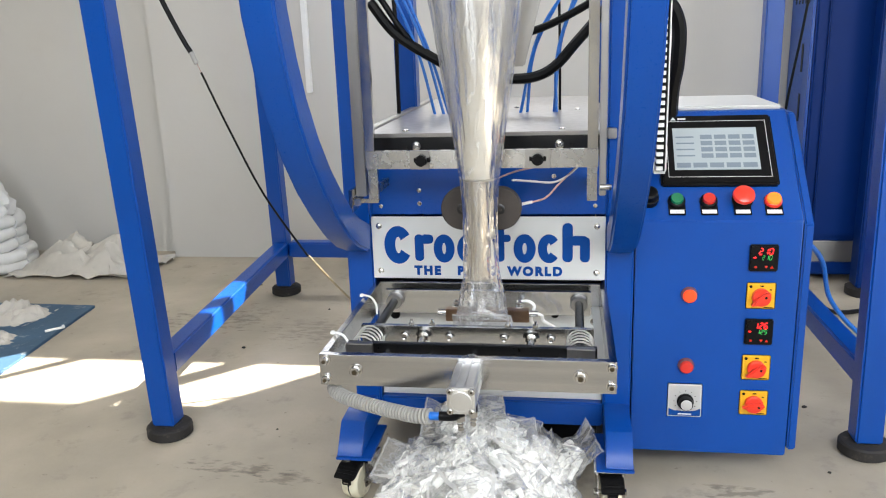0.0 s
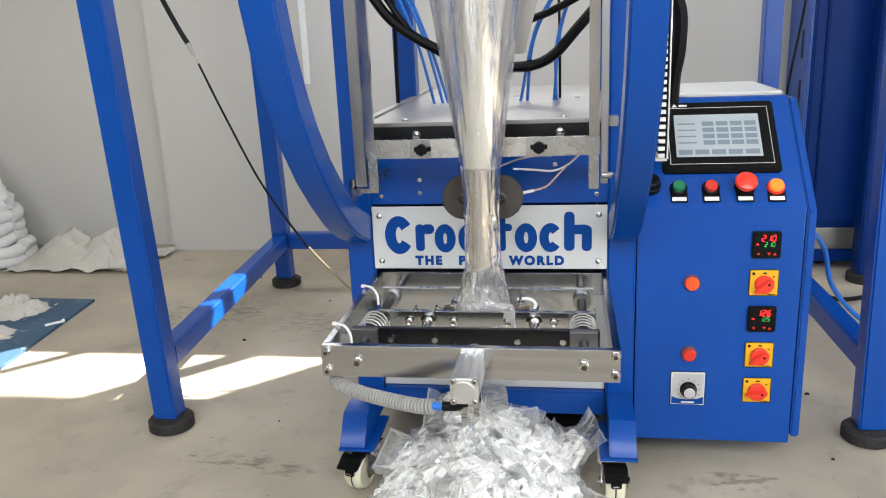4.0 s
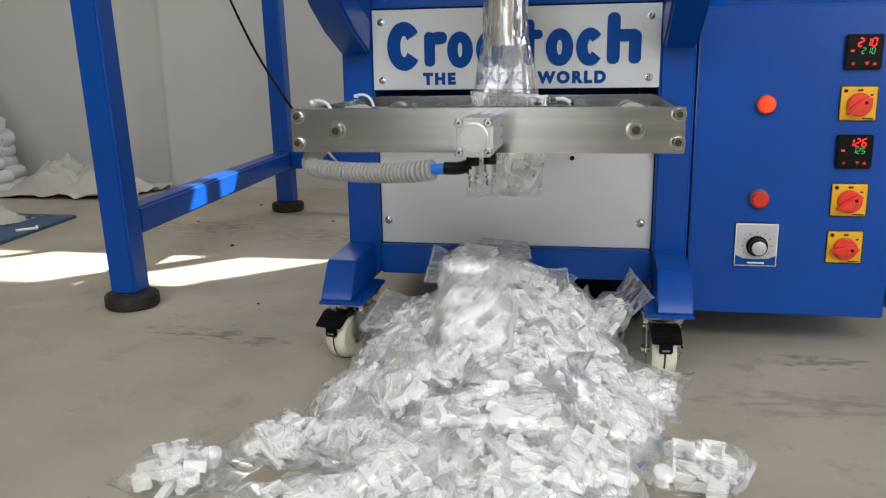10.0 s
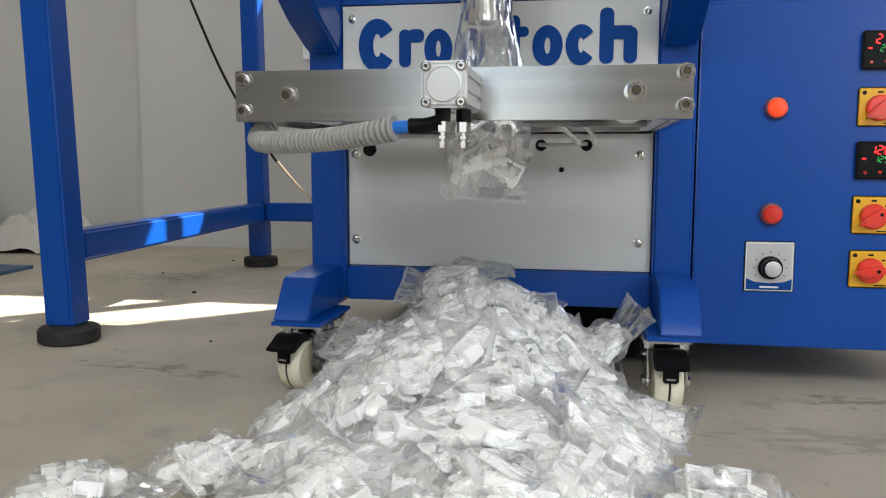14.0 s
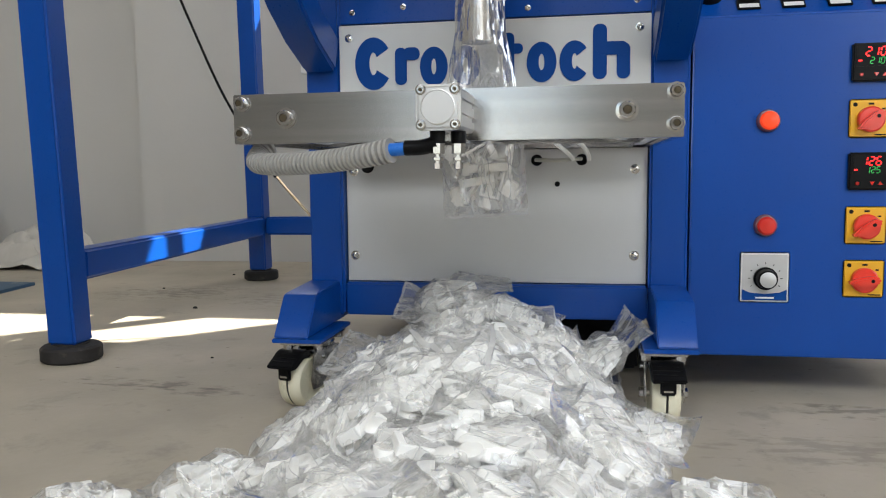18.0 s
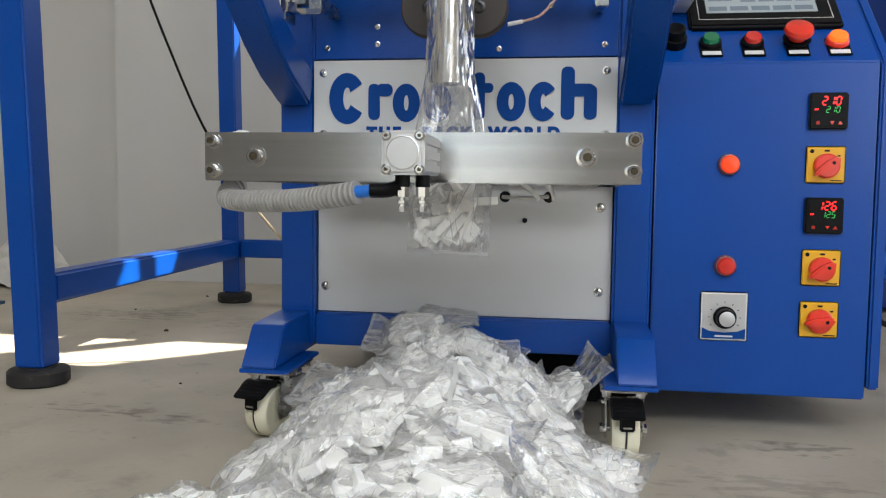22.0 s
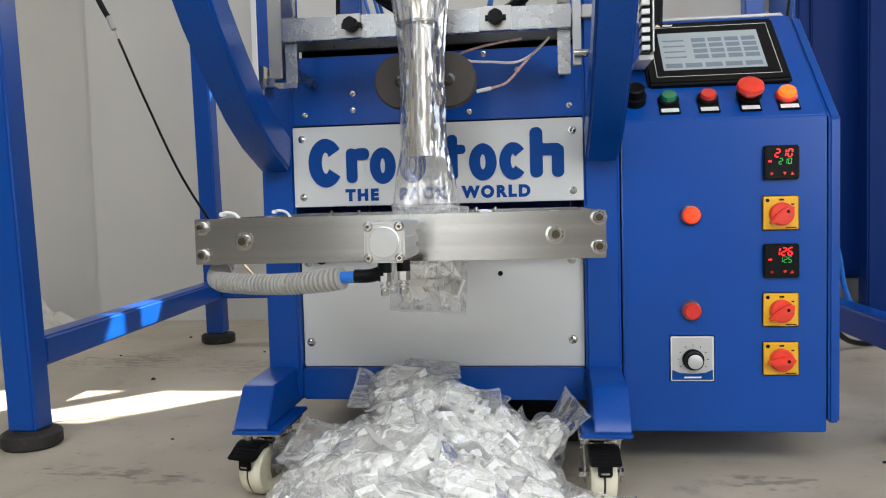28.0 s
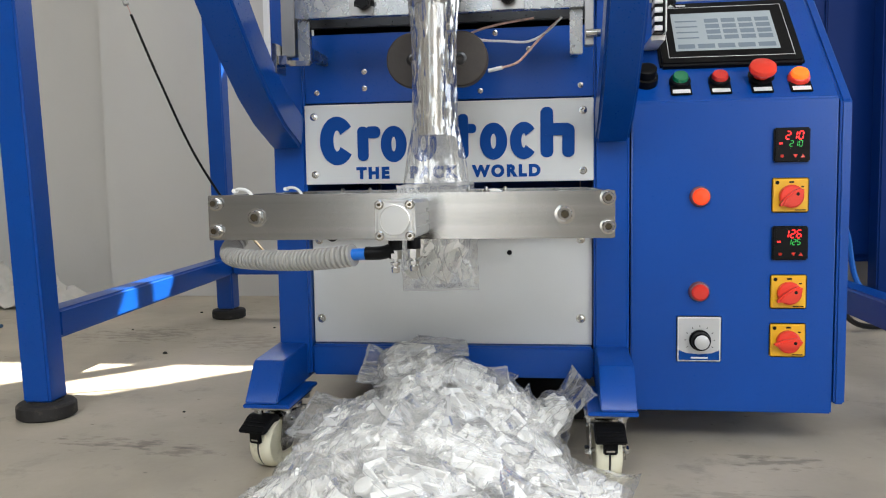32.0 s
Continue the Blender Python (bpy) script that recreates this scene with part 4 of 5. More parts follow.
def sealing_unit():
    t = thing("sealing_unit", (0, -0.18, 0.345), "stainless steel cross-sealing unit with air cylinder bolted to the machine front", "sealing unit")
    plate = part("front_plate", box(-0.219, 0.2215, -0.366, -0.354, 0.346, 0.3955, 0.0008), STEEL, t, "brushed steel front plate")
    for x, z, r in ((-0.2095, 0.3865, 0.0062), (-0.2095, 0.3565, 0.0062), (0.214, 0.388, 0.0062), (0.214, 0.3585, 0.0062), (-0.163, 0.371, 0.0078), (0.170, 0.3715, 0.0078)):
        head = part("bolt", socket_bolt(x, -0.366, z, r, 0.009), CHROME, plate)
        part("socket", hex_socket(x, -0.366, z, r * 1.15, 0.009), SOCKET_STEEL, head)
    for s, a, b in ((-1, -0.219, -0.208), (1, 0.2105, 0.2215)):
        part("side_bar", box(a, b, -0.3535, 0.0155, 0.346, 0.3952, 0.0008), STEEL, t)
    part("rear_bar", box(-0.2075, 0.210, 0.0015, 0.0135, 0.35, 0.3952, 0.0008), STEEL, t)
    part("gusset", box(0.196, 0.2098, -0.25, 0.001, 0.350, 0.353, 0.0005), GREY_PANEL, t)
    for x in (-0.1715, 0.1715):
        part("guide_rod", cyl((x, -0.353, 0.372), (x, 0.001, 0.372), 0.0078, seg=24), DARK_STEEL, t)
    # the jaw that the cylinder pushes: plate, black cross bar, springs
    jaw = part("front_jaw", box(-0.19, 0.193, -0.222, -0.212, 0.347, 0.390, 0.0008), STEEL, t, "steel jaw plate")
    bar = part("cross_bar", box(-0.195, 0.196, -0.300, -0.289, 0.352, 0.389, 0.001), DARK_STEEL, jaw, "black cross bar")
    for x in (-0.1715, 0.1715):
        part("bearing_block", box(x - 0.021, x + 0.021, -0.313, -0.3005, 0.354, 0.3925, 0.0015), STEEL_SHEET, jaw)
        part("bushing", cyl((x, -0.2885, 0.372), (x, -0.280, 0.372), 0.0125, seg=24, bev=0.001), STEEL_SHEET, jaw)
        part("spring", spring(x, -0.287, -0.2245, 0.372, 0.0212, 0.0015, 5), SPRING, jaw, "bright coil spring")
    for x in (-0.116, -0.041, 0.049, 0.125):
        part("bolt", socket_bolt(x, -0.222, 0.372, 0.0062, 0.008), CHROME, jaw)
    for x in (-0.084, 0.093):
        part("stud", moved(lathe([(0.0135, 0), (0.0135, 0.004), (0.009, 0.005), (0.009, 0.018), (0.0065, 0.019), (0.0065, 0.045), (0.00005, 0.046)], 22), facing(x, -0.222, 0.373)), CHROME, jaw)
    for x in (-0.105, -0.07, 0.055, 0.10):
        part("set_screw", merged(cyl((x, -0.217, 0.390), (x, -0.217, 0.400), 0.0022, seg=10), cyl((x, -0.217, 0.391), (x, -0.217, 0.3945), 0.005, seg=6)), CHROME, jaw)
    part("seal_bar", box(-0.058, 0.078, -0.208, -0.200, 0.362, 0.386, 0.001), STEEL_SHEET, jaw, "steel sealing bar")
    for x in (-0.04, 0.06):
        part("spacer", cyl((x, -0.2115, 0.374), (x, -0.2085, 0.374), 0.006, seg=16), CHROME, jaw)
    for x in (-0.13, -0.06, 0.07, 0.14):
        part("nut", cyl((x, -0.300, 0.372), (x, -0.306, 0.372), 0.0055, seg=6), CHROME, bar)
    part("piston_nose", moved(lathe([(0.019, 0), (0.019, 0.003), (0.016, 0.005), (0.016, 0.013), (0.006, 0.014), (0.006, 0.038)], 26), Matrix.Translation((0.0085, -0.340, 0.371)) @ Matrix.Rotation(radians(-90), 4, "X")), ALU, t)
    # the jaw on the machine side
    rear = part("rear_jaw", box(-0.19, 0.193, -0.0340, -0.0230, 0.346, 0.391, 0.0008), STEEL, t, "steel jaw plate")
    for x in (-0.1715, 0.1715):
        part("bushing", moved(lathe([(0.0155, 0), (0.0155, 0.014), (0.0145, 0.016), (0.009, 0.016)], 24), facing(x, -0.0340, 0.372)), STEEL_SHEET, rear)
    for x in (-0.045, 0.068):
        part("stud", cyl((x, -0.1060, 0.374), (x, -0.0345, 0.374), 0.005, seg=14), CHROME, rear)
        part("clamp", merged(box(x - 0.006, x + 0.006, -0.1180, -0.0960, 0.3865, 0.3895, 0.0008), cyl((x, -0.1070, 0.389), (x, -0.1070, 0.399), 0.0028, seg=10), cyl((x, -0.1070, 0.391), (x, -0.1070, 0.3945), 0.0055, seg=6)), CHROME, rear)
    part("heater_bar", box(-0.062, 0.085, -0.1260, -0.1070, 0.364, 0.386, 0.0012), HEATER, rear, "heat-browned heater bar")
    for a, b in ((-0.076, -0.0625), (0.0855, 0.100)):
        part("cartridge_heater", cyl((a, -0.1170, 0.378), (b, -0.1170, 0.378), 0.0055), CHROME, rear)
    part("lead", tube([(0.062, -0.094, 0.392), (0.082, -0.094, 0.393), (0.093, -0.097, 0.385), (0.088, -0.099, 0.369), (0.089, -0.100, 0.3570), (0.104, -0.100, 0.343), (0.115, -0.100, 0.333), (0.118, -0.099, 0.3285)], 0.0027), WHITE_TIE, rear, "white heater lead")
    part("lead", tube([(0.100, -0.117, 0.378), (0.107, -0.116, 0.374), (0.108, -0.108, 0.366), (0.110, -0.100, 0.3580), (0.127, -0.100, 0.348), (0.1350, -0.100, 0.336), (0.1366, -0.100, 0.3275)], 0.0027), WHITE_TIE, rear, "white heater lead")
    part("lead", tube([(0.064, 0.016, 0.331), (0.074, 0.010, 0.3305), (0.096, 0.008, 0.3300), (0.116, 0.010, 0.3315), (0.127, 0.016, 0.332)], 0.0028), LEAD_GREY, rear, "grey sheathed lead between the panel holes")
    # cylinder: grooved square body, round cap, four screws
    cx, cz, h = 0.0085, 0.371, 0.0185
    outline = []
    for k in range(4):
        a = math.radians(90 * k)
        for u, v in ((h, -h + 0.003), (h, -0.009), (h - 0.0025, -0.0085), (h - 0.0025, -0.0045), (h, -0.004), (h, 0.004), (h - 0.0025, 0.0045), (h - 0.0025, 0.0085), (h, 0.009), (h, h - 0.003), (h - 0.003, h)):
            outline.append((cx + u * math.cos(a) - v * math.sin(a), cz + u * math.sin(a) + v * math.cos(a)))
    cylinder = part("air_cylinder", extruded(outline, -0.448, -0.3665, "y", 0), CYLINDER_ALU, t, "silver aluminium air cylinder")
    part("end_cap", merged(box(cx - 0.0195, cx + 0.0195, -0.460, -0.4485, cz - 0.0195, cz + 0.0195, 0.003, 3)), CYLINDER_ALU, cylinder)
    part("cap_disc", moved(lathe([(0.0150, 0), (0.0150, 0.0012), (0.0142, 0.0016), (0.0138, 0.0008), (0.00005, 0.0008)], 32), facing(cx, -0.460, cz)), CYLINDER_ALU, cylinder)
    for dx in (-1, 1):
        for dz in (-1, 1):
            part("cap_socket", hex_socket(cx + dx * 0.0148, -0.4595, cz + dz * 0.0148, 0.0034, 0.0028), SOCKET_STEEL, cylinder)
            part("cap_screw", socket_bolt(cx + dx * 0.0148, -0.4595, cz + dz * 0.0148, 0.0034, 0.0028), CHROME, cylinder)
    # air fittings and the corrugated sleeve
    fit = part("air_fitting", merged(cyl((cx - 0.004, -0.440, 0.352), (cx - 0.004, -0.440, 0.341), 0.0068, seg=18), cyl((cx + 0.012, -0.425, 0.352), (cx + 0.012, -0.425, 0.341), 0.0068, seg=18), tube([(cx - 0.034, -0.437, 0.3375), (cx - 0.018, -0.438, 0.338), (cx - 0.004, -0.440, 0.342)], 0.0068, 14, 6)), BLACK, cylinder, "black push-in elbow fitting")
    for x, y in ((cx - 0.004, -0.440), (cx + 0.012, -0.425)):
        part("silencer", moved(lathe([(0.0040, -0.0225), (0.0042, -0.0175), (0.0026, -0.017), (0.0026, -0.0155), (0.0050, -0.015), (0.0050, -0.0125), (0.0026, -0.012), (0.0026, -0.0095), (0.0062, -0.009), (0.0062, 0.0005)], 6), Matrix.Translation((x, y, 0.3412))), CHROME, cylinder, "small steel silencer")
    part("air_tube", tube([(-0.052, -0.432, 0.3355), (-0.038, -0.435, 0.3362), (-0.024, -0.437, 0.337)], 0.0060, 12, 5), AIR_BLUE, cylinder, "blue air tube")
    part("corrugated_sleeve", tube([(-0.203, -0.315, 0.346), (-0.209, -0.328, 0.335), (-0.204, -0.345, 0.328), (-0.185, -0.362, 0.3255), (-0.150, -0.382, 0.3255), (-0.105, -0.405, 0.3275), (-0.062, -0.428, 0.332), (-0.038, -0.4355, 0.3358)], 0.0060, 18, 8, 0.0052, 0.0056), GREY_HOSE, t, "grey corrugated hose", sharp=0.3)
    for x, y in ((-0.214, -0.10), (-0.2135, -0.29)):
        tie = merged(tube([(x - 0.007, y + 0.006, 0.399), (x, y, 0.4015), (x + 0.014, y - 0.006, 0.399), (x + 0.024, y - 0.014, 0.388), (x + 0.026, y - 0.018, 0.372)], 0.0020, 8, 5), box(x - 0.010, x - 0.003, y + 0.002, y + 0.009, 0.397, 0.402, 0.001))
        part("cable_tie", tie, WHITE_TIE, t, "white nylon cable tie")
    return jaw, rear


FRONT_JAW, REAR_JAW = sealing_unit()


# ---- forming tube, film, rollers ----
TX, TY = 0.011, -0.19


def crinkled_sleeve(rings, seg=72, amount=0.0022, freq=2.2):
    """A film sleeve through elliptic rings (half width, half depth, z), with sharp folds running down it and small puckers."""
    bm = bmesh.new()
    rows = []
    for a, b, z in rings:
        row = []
        for i in range(seg):
            t = 2 * math.pi * i / seg
            c, d = math.cos(t), math.sin(t)
            fold = (1 - abs(noise.noise((c * 2.6, d * 2.6, z * freq)))) ** 4 - 0.5
            fine = noise.noise((c * 8, d * 8, z * freq * 3))
            pucker = noise.noise((c * 5, d * 5, z * 55)) * max(0.0, 1 - abs(z - 0.53) / 0.11)
            k = fold + 0.45 * fine + 0.9 * pucker
            row.append(bm.verts.new((TX + (a + amount * k) * c, TY + (b + min(amount, b * 0.3) * k) * d, z)))
        rows.append(row)
    for p, q in zip(rows, rows[1:]):
        for i in range(seg):
            bm.faces.new((p[i], p[(i + 1) % seg], q[(i + 1) % seg], q[i]))
    return bm


def forming_tube():
    t = thing("forming_tube", (TX, TY, 0.466), "polished steel forming tube under a tapered steel funnel", "forming tube")
    part("tube", moved(lathe([(0.0185, 0.466), (0.0198, 0.466), (0.0198, 0.632), (0.0185, 0.632)], 48), Matrix.Translation((TX - 0.004, TY, 0))), TUBE_STEEL, t, "brownish bare steel tube")
    part("funnel", moved(lathe([(0.0265, 0.6325), (0.0280, 0.6325), (0.0335, 0.668), (0.0425, 0.735), (0.0640, 0.905), (0.098, 1.15), (0.097, 1.15), (0.063, 0.905), (0.0415, 0.735), (0.0325, 0.668)], 56), Matrix.Translation((TX - 0.002, TY, 0))), FUNNEL_STEEL, t, "tapered bright steel funnel")
    part("lip_band", moved(lathe([(0.0195, 0.6295), (0.0288, 0.6295), (0.0290, 0.6322), (0.0195, 0.6322)], 56), Matrix.Translation((TX - 0.003, TY, 0))), STEEL_SHEET, t, "rim of the inner funnel")
    part("funnel_seam", tube([(TX - 0.014, TY - 0.0255, 0.64), (TX - 0.020, TY - 0.0375, 0.735), (TX - 0.031, TY - 0.0560, 0.905)], 0.0012, 6, 4), DARK_STEEL, t)
    part("bracket", extruded([(TX + 0.05, 0.80), (TX + 0.068, 0.80), (TX + 0.095, 0.905), (TX + 0.095, 1.05), (TX + 0.065, 1.05)], TY + 0.085, TY + 0.10, "y", 0.002), STEEL_SHEET, t)
    return t


forming_tube()
def sleeve_radius(z):
    """The film's half width: widest at the top, tightest round the tube, a little looser above the jaws."""
    return 0.0282 + 0.0016 * max(0.0, (0.52 - z) / 0.05) if z < 0.575 else 0.0282 + 0.0048 * min(1, (z - 0.575) / 0.06) + max(0.0, z - 0.635) * 0.144


zs = [1.06 - 0.0074 * i for i in range(80)]
rings = [(sleeve_radius(z), sleeve_radius(z), z) for z in zs]
for i in range(14):
    k = (i + 1) / 14
    rings.append((0.0298 + (0.0445 - 0.0298) * k ** 0.8, 0.0298 * (1 - k) ** 0.8 + 0.0022, 0.470 - 0.078 * k))
film = thing("film_sleeve", (TX, TY, 0.392), "crinkled clear plastic film sleeve wrapped round the forming tube", "film")
part("wrap", crinkled_sleeve(rings[:len(rings) - 14]), SLEEVE, film, sharp=0.16)
part("flare", crinkled_sleeve(rings[-15:], amount=0.0018, freq=7), SLEEVE, film, "flattened film flare above the jaws", sharp=0.2)
part("seal_strip", tube([(TX - 0.004, TY - 0.031, 0.466), (TX - 0.006, TY - 0.024, 0.44), (TX - 0.008, TY - 0.013, 0.415), (TX - 0.008, TY - 0.006, 0.394)], 0.0012, 6, 6), FILM, film)


def feed_roller(x, name_label):
    t = thing("feed_roller", (x, -0.125, 0.569), name_label, "roller", "film feed rollers")
    part("disc", moved(lathe([(0.009, 0), (0.0345, 0), (0.0365, 0.002), (0.0365, 0.018), (0.0345, 0.020), (0.009, 0.020)], 48), facing(x, -0.116, 0.569)), BELT, t)
    part("hub", moved(lathe([(0.0088, 0), (0.0088, 0.0215), (0.0065, 0.0225), (0.004, 0.0225), (0.0035, 0.018), (0.00005, 0.018)], 20), facing(x, -0.116, 0.569)), DARK_STEEL, t)
    part("shaft", cyl((x, -0.116, 0.569), (x, 0.004, 0.569), 0.006, seg=16), CHROME, t)
    return t


feed_roller(-0.0255, "dark brown rubber feed roller pressing the film")
feed_roller(0.0375, "dark brown rubber feed roller pressing the film")


def wire(name, points, r, mat, label):
    return solid(name, tube(points, r, 8, 8), mat, label, "cable", at=points[0])


def seal_frame():
    t = thing("seal_support", (0, -0.1, 0.57), "polished aluminium cross bar and uprights that carry the film guides", "bracket")
    bar = part("cross_bar", box(-0.195, 0.200, -0.112, -0.100, 0.634, 0.665, 0.001), ALU, t)
    for x in (-0.095, 0.1005):
        part("slot_plate", box(x - 0.021, x + 0.012 if x < 0 else x + 0.021, -0.1165, -0.1122, 0.634, 0.666, 0.0006), STEEL_SHEET, bar)
        part("slot", moved(box(-0.014, 0.014, -0.0004, 0.0004, -0.004, 0.004, 0), Matrix.Translation((x, -0.1167, 0.650))), BLACK, bar)
        star = [((0.0115 if i % 2 else 0.0088) * math.cos(math.pi * i / 6), (0.0115 if i % 2 else 0.0088) * math.sin(math.pi * i / 6)) for i in range(12)]
        part("star_knob", moved(extruded(star, 0, 0.014, "z", 0.0018), facing(x, -0.1172, 0.650)), BLACK, bar, "black star knob")
    for a, b in ((-0.195, -0.178), (0.182, 0.199)):
        part("upright", box(a, b, -0.0995, -0.088, 0.575, 0.6335, 0.001), ALU, t)
        part("upright", box(a, b, -0.112, -0.100, 0.6655, 1.10, 0.001), CHROME, t, "polished steel upright")
        part("rail", box(a - 0.022 if a < 0 else b + 0.003, a - 0.003 if a < 0 else b + 0.014, -0.105, -0.085, 0.585, 1.10, 0.001), STEEL_SHEET, t)
        part("stand_off", box(min(a, b) + 0.003, max(a, b) - 0.003, -0.0875, 0.0035, 0.585, 0.60, 0.001), ALU, t)
    hook = part("latch", merged(box(-0.225, -0.218, -0.125, -0.085, 0.560, 0.600, 0.001), box(-0.218, -0.178, -0.10, -0.092, 0.572, 0.580, 0.001), box(-0.218, -0.205, -0.12, -0.095, 0.572, 0.584, 0.001)), CHROME, t, "bright steel latch")
    part("knob", cyl((0.203, -0.108, 0.60), (0.222, -0.108, 0.60), 0.0055, seg=14), CHROME, t)
    return t


seal_frame()
duct = thing("wiring_duct", (0.31, 0.0, 0.60), "pale grey slotted wiring duct on the machine side", "cable duct")
# black block gives the gaps between the fingers their dark as colour
part("back", box(0.302, 0.3160, -0.024, 0.006, 0.612, 1.0, 0.0003), BLACK, duct)
part("cover", box(0.3165, 0.3185, -0.030, 0.0035, 0.612, 1.0, 0.0003), LABEL_WHITE, duct)
for i in range(30):
    part("finger", box(0.3015, 0.3125, -0.0305, 0.0035, 0.614 + i * 0.0125, 0.6205 + i * 0.0125, 0.0002), LABEL_WHITE, duct)
part("foot_bar", box(0.300, 0.3195, -0.006, 0.12, 0.604, 0.611, 0.0005), LABEL_WHITE, duct)

# hoses and cables behind the funnel
wire("air_hose", [(-0.283, 0.35, 0.93), (-0.229, 0.35, 0.861), (-0.142, 0.35, 0.804), (-0.05, 0.34, 0.765), (0.026, 0.34, 0.757), (0.082, 0.35, 0.761), (0.124, 0.35, 0.784), (0.166, 0.35, 0.83), (0.23, 0.35, 0.90)], 0.0115, BLACK, "thick black bundled hose sagging behind the funnel")
wire("air_hose", [(-0.30, 0.33, 1.0), (-0.257, 0.35, 0.934), (-0.20, 0.35, 0.85), (-0.13, 0.36, 0.79), (-0.04, 0.36, 0.74)], 0.007, BLACK, "black hose hanging behind the funnel")
wire("power_cable", [(-0.245, 0.36, 1.05), (-0.228, 0.35, 0.90), (-0.229, 0.35, 0.76), (-0.229, 0.35, 0.676)], 0.0045, BLACK, "thin black cable dropping to the top plate")
wire("power_cable", [(0.06, 0.30, 0.851), (0.12, 0.3, 0.872), (0.194, 0.30, 0.909), (0.26, 0.3, 0.95)], 0.008, BLACK, "black cable running up to the arm")
wire("power_cable", [(0.128, 0.40, 0.95), (0.131, 0.40, 0.80), (0.131, 0.40, 0.676)], 0.003, BLACK, "thin black cable dropping to the top plate")
for a, b, c in (((-0.232, 0.35, 0.95), (-0.18, 0.35, 0.82), (-0.145, 0.35, 0.676)), ((-0.216, 0.35, 0.95), (-0.165, 0.35, 0.83), (-0.125, 0.35, 0.676)), ((-0.205, 0.36, 0.95), (-0.15, 0.36, 0.80), (-0.115, 0.36, 0.676)), ((0.15, 0.35, 0.95), (0.082, 0.35, 0.839), (0.044, 0.35, 0.676)), ((0.170, 0.35, 0.95), (0.126, 0.35, 0.808), (0.124, 0.35, 0.676)), ((0.135, 0.36, 0.93), (0.076, 0.36, 0.815), (0.059, 0.36, 0.676)), ((0.18, 0.36, 0.95), (0.135, 0.36, 0.84), (0.118, 0.36, 0.676))):
    wire("air_line", [a, b, c], 0.0034, AIR_BLUE, "thin blue air line looping to the top plate")
wire("thick_hose", [(0.27, 0.16, 0.92), (0.325, 0.15, 0.905), (0.352, 0.15, 0.86), (0.353, 0.15, 0.79), (0.347, 0.16, 0.74), (0.346, 0.17, 0.69)], 0.0135, BLACK, "thick black cable bundle bending down into the cabinet")
wire("thermocouple_wire", [(0.020, -0.06, 0.604), (0.031, -0.06, 0.609), (0.061, -0.06, 0.620), (0.095, -0.06, 0.627), (0.134, -0.06, 0.632)], 0.0016, COPPER_WIRE, "thin red and white braided sensor wire")
probe = thing("thermocouple_wire", (0.07, -0.06, 0.562), "thin red and white braided sensor wire with a white sleeve", "cable")
part("braid", tube([(0.088, -0.06, 0.565), (0.112, -0.06, 0.573), (0.134, -0.06, 0.596), (0.151, -0.06, 0.613), (0.172, -0.06, 0.632)], 0.0017, 8, 8), COPPER_WIRE, probe)
part("sleeve", cyl((0.069, -0.061, 0.5615), (0.089, -0.06, 0.5655), 0.0028, seg=12), LABEL_WHITE, probe, "white end sleeve")
wire("heater_wire", [(0.055, -0.07, 0.606), (0.063, -0.06, 0.604), (0.09, -0.06, 0.602), (0.124, -0.06, 0.600), (0.149, -0.06, 0.611), (0.172, -0.06, 0.632)], 0.0018, LABEL_WHITE, "pale sleeved heater wire")
sensor = thing("sensor_cable", (-0.30, 0.42, 0.12), "thin black sensor cable with a grey plug hanging across the frame", "cable")
# sunlight on the black cable is put into this stretch's pale colour
part("braided_end", tube([(-0.27, 0.40, 0.10), (-0.34, 0.45, 0.145), (-0.42, 0.48, 0.208), (-0.478, 0.494, 0.262), (-0.520, 0.499, 0.308)], 0.0029, 8, 8), SUNLIT_SHEATH, sensor, "lower cable end coloured pale for the sunlight on it")
part("cable", tube([(-0.520, 0.499, 0.308), (-0.535, 0.50, 0.325), (-0.63, 0.50, 0.475), (-0.707, 0.50, 0.645), (-0.762, 0.495, 0.785)], 0.0028, 8, 8), GLOSSY_BLACK, sensor)
part("bare_wire", tube([(-0.762, 0.495, 0.785), (-0.766, 0.496, 0.795), (-0.772, 0.496, 0.808)], 0.0012, 6, 4), COPPER_WIRE, sensor)
part("plug", merged(cyl((-0.772, 0.496, 0.806), (-0.784, 0.497, 0.836), 0.0065, seg=8, bev=0.001)), GREY_HOSE, sensor, "grey plug")
part("thick_cable", tube([(-0.784, 0.497, 0.834), (-0.800, 0.498, 0.862), (-0.832, 0.498, 0.93), (-0.88, 0.50, 1.04), (-0.95, 0.50, 1.2)], 0.0065, 8, 8), BLACK, sensor)
wire("floor_air_line", [(0.60, 0.35, 0.42), (0.70, 0.46, 0.36), (0.766, 0.55, 0.287), (0.808, 0.60, 0.176), (0.891, 0.62, 0.08), (1.0, 0.66, 0.012), (1.3, 0.8, 0.006)], 0.006, AIR_BLUE, "blue air line curving down to the floor beside the cabinet")
wire("floor_cable", [(0.58, 0.42, 0.30), (0.72, 0.62, 0.22), (0.82, 0.78, 0.12), (0.95, 0.95, 0.02), (1.2, 1.1, 0.008)], 0.007, BLACK, "black cable curving down to the floor beside the cabinet")


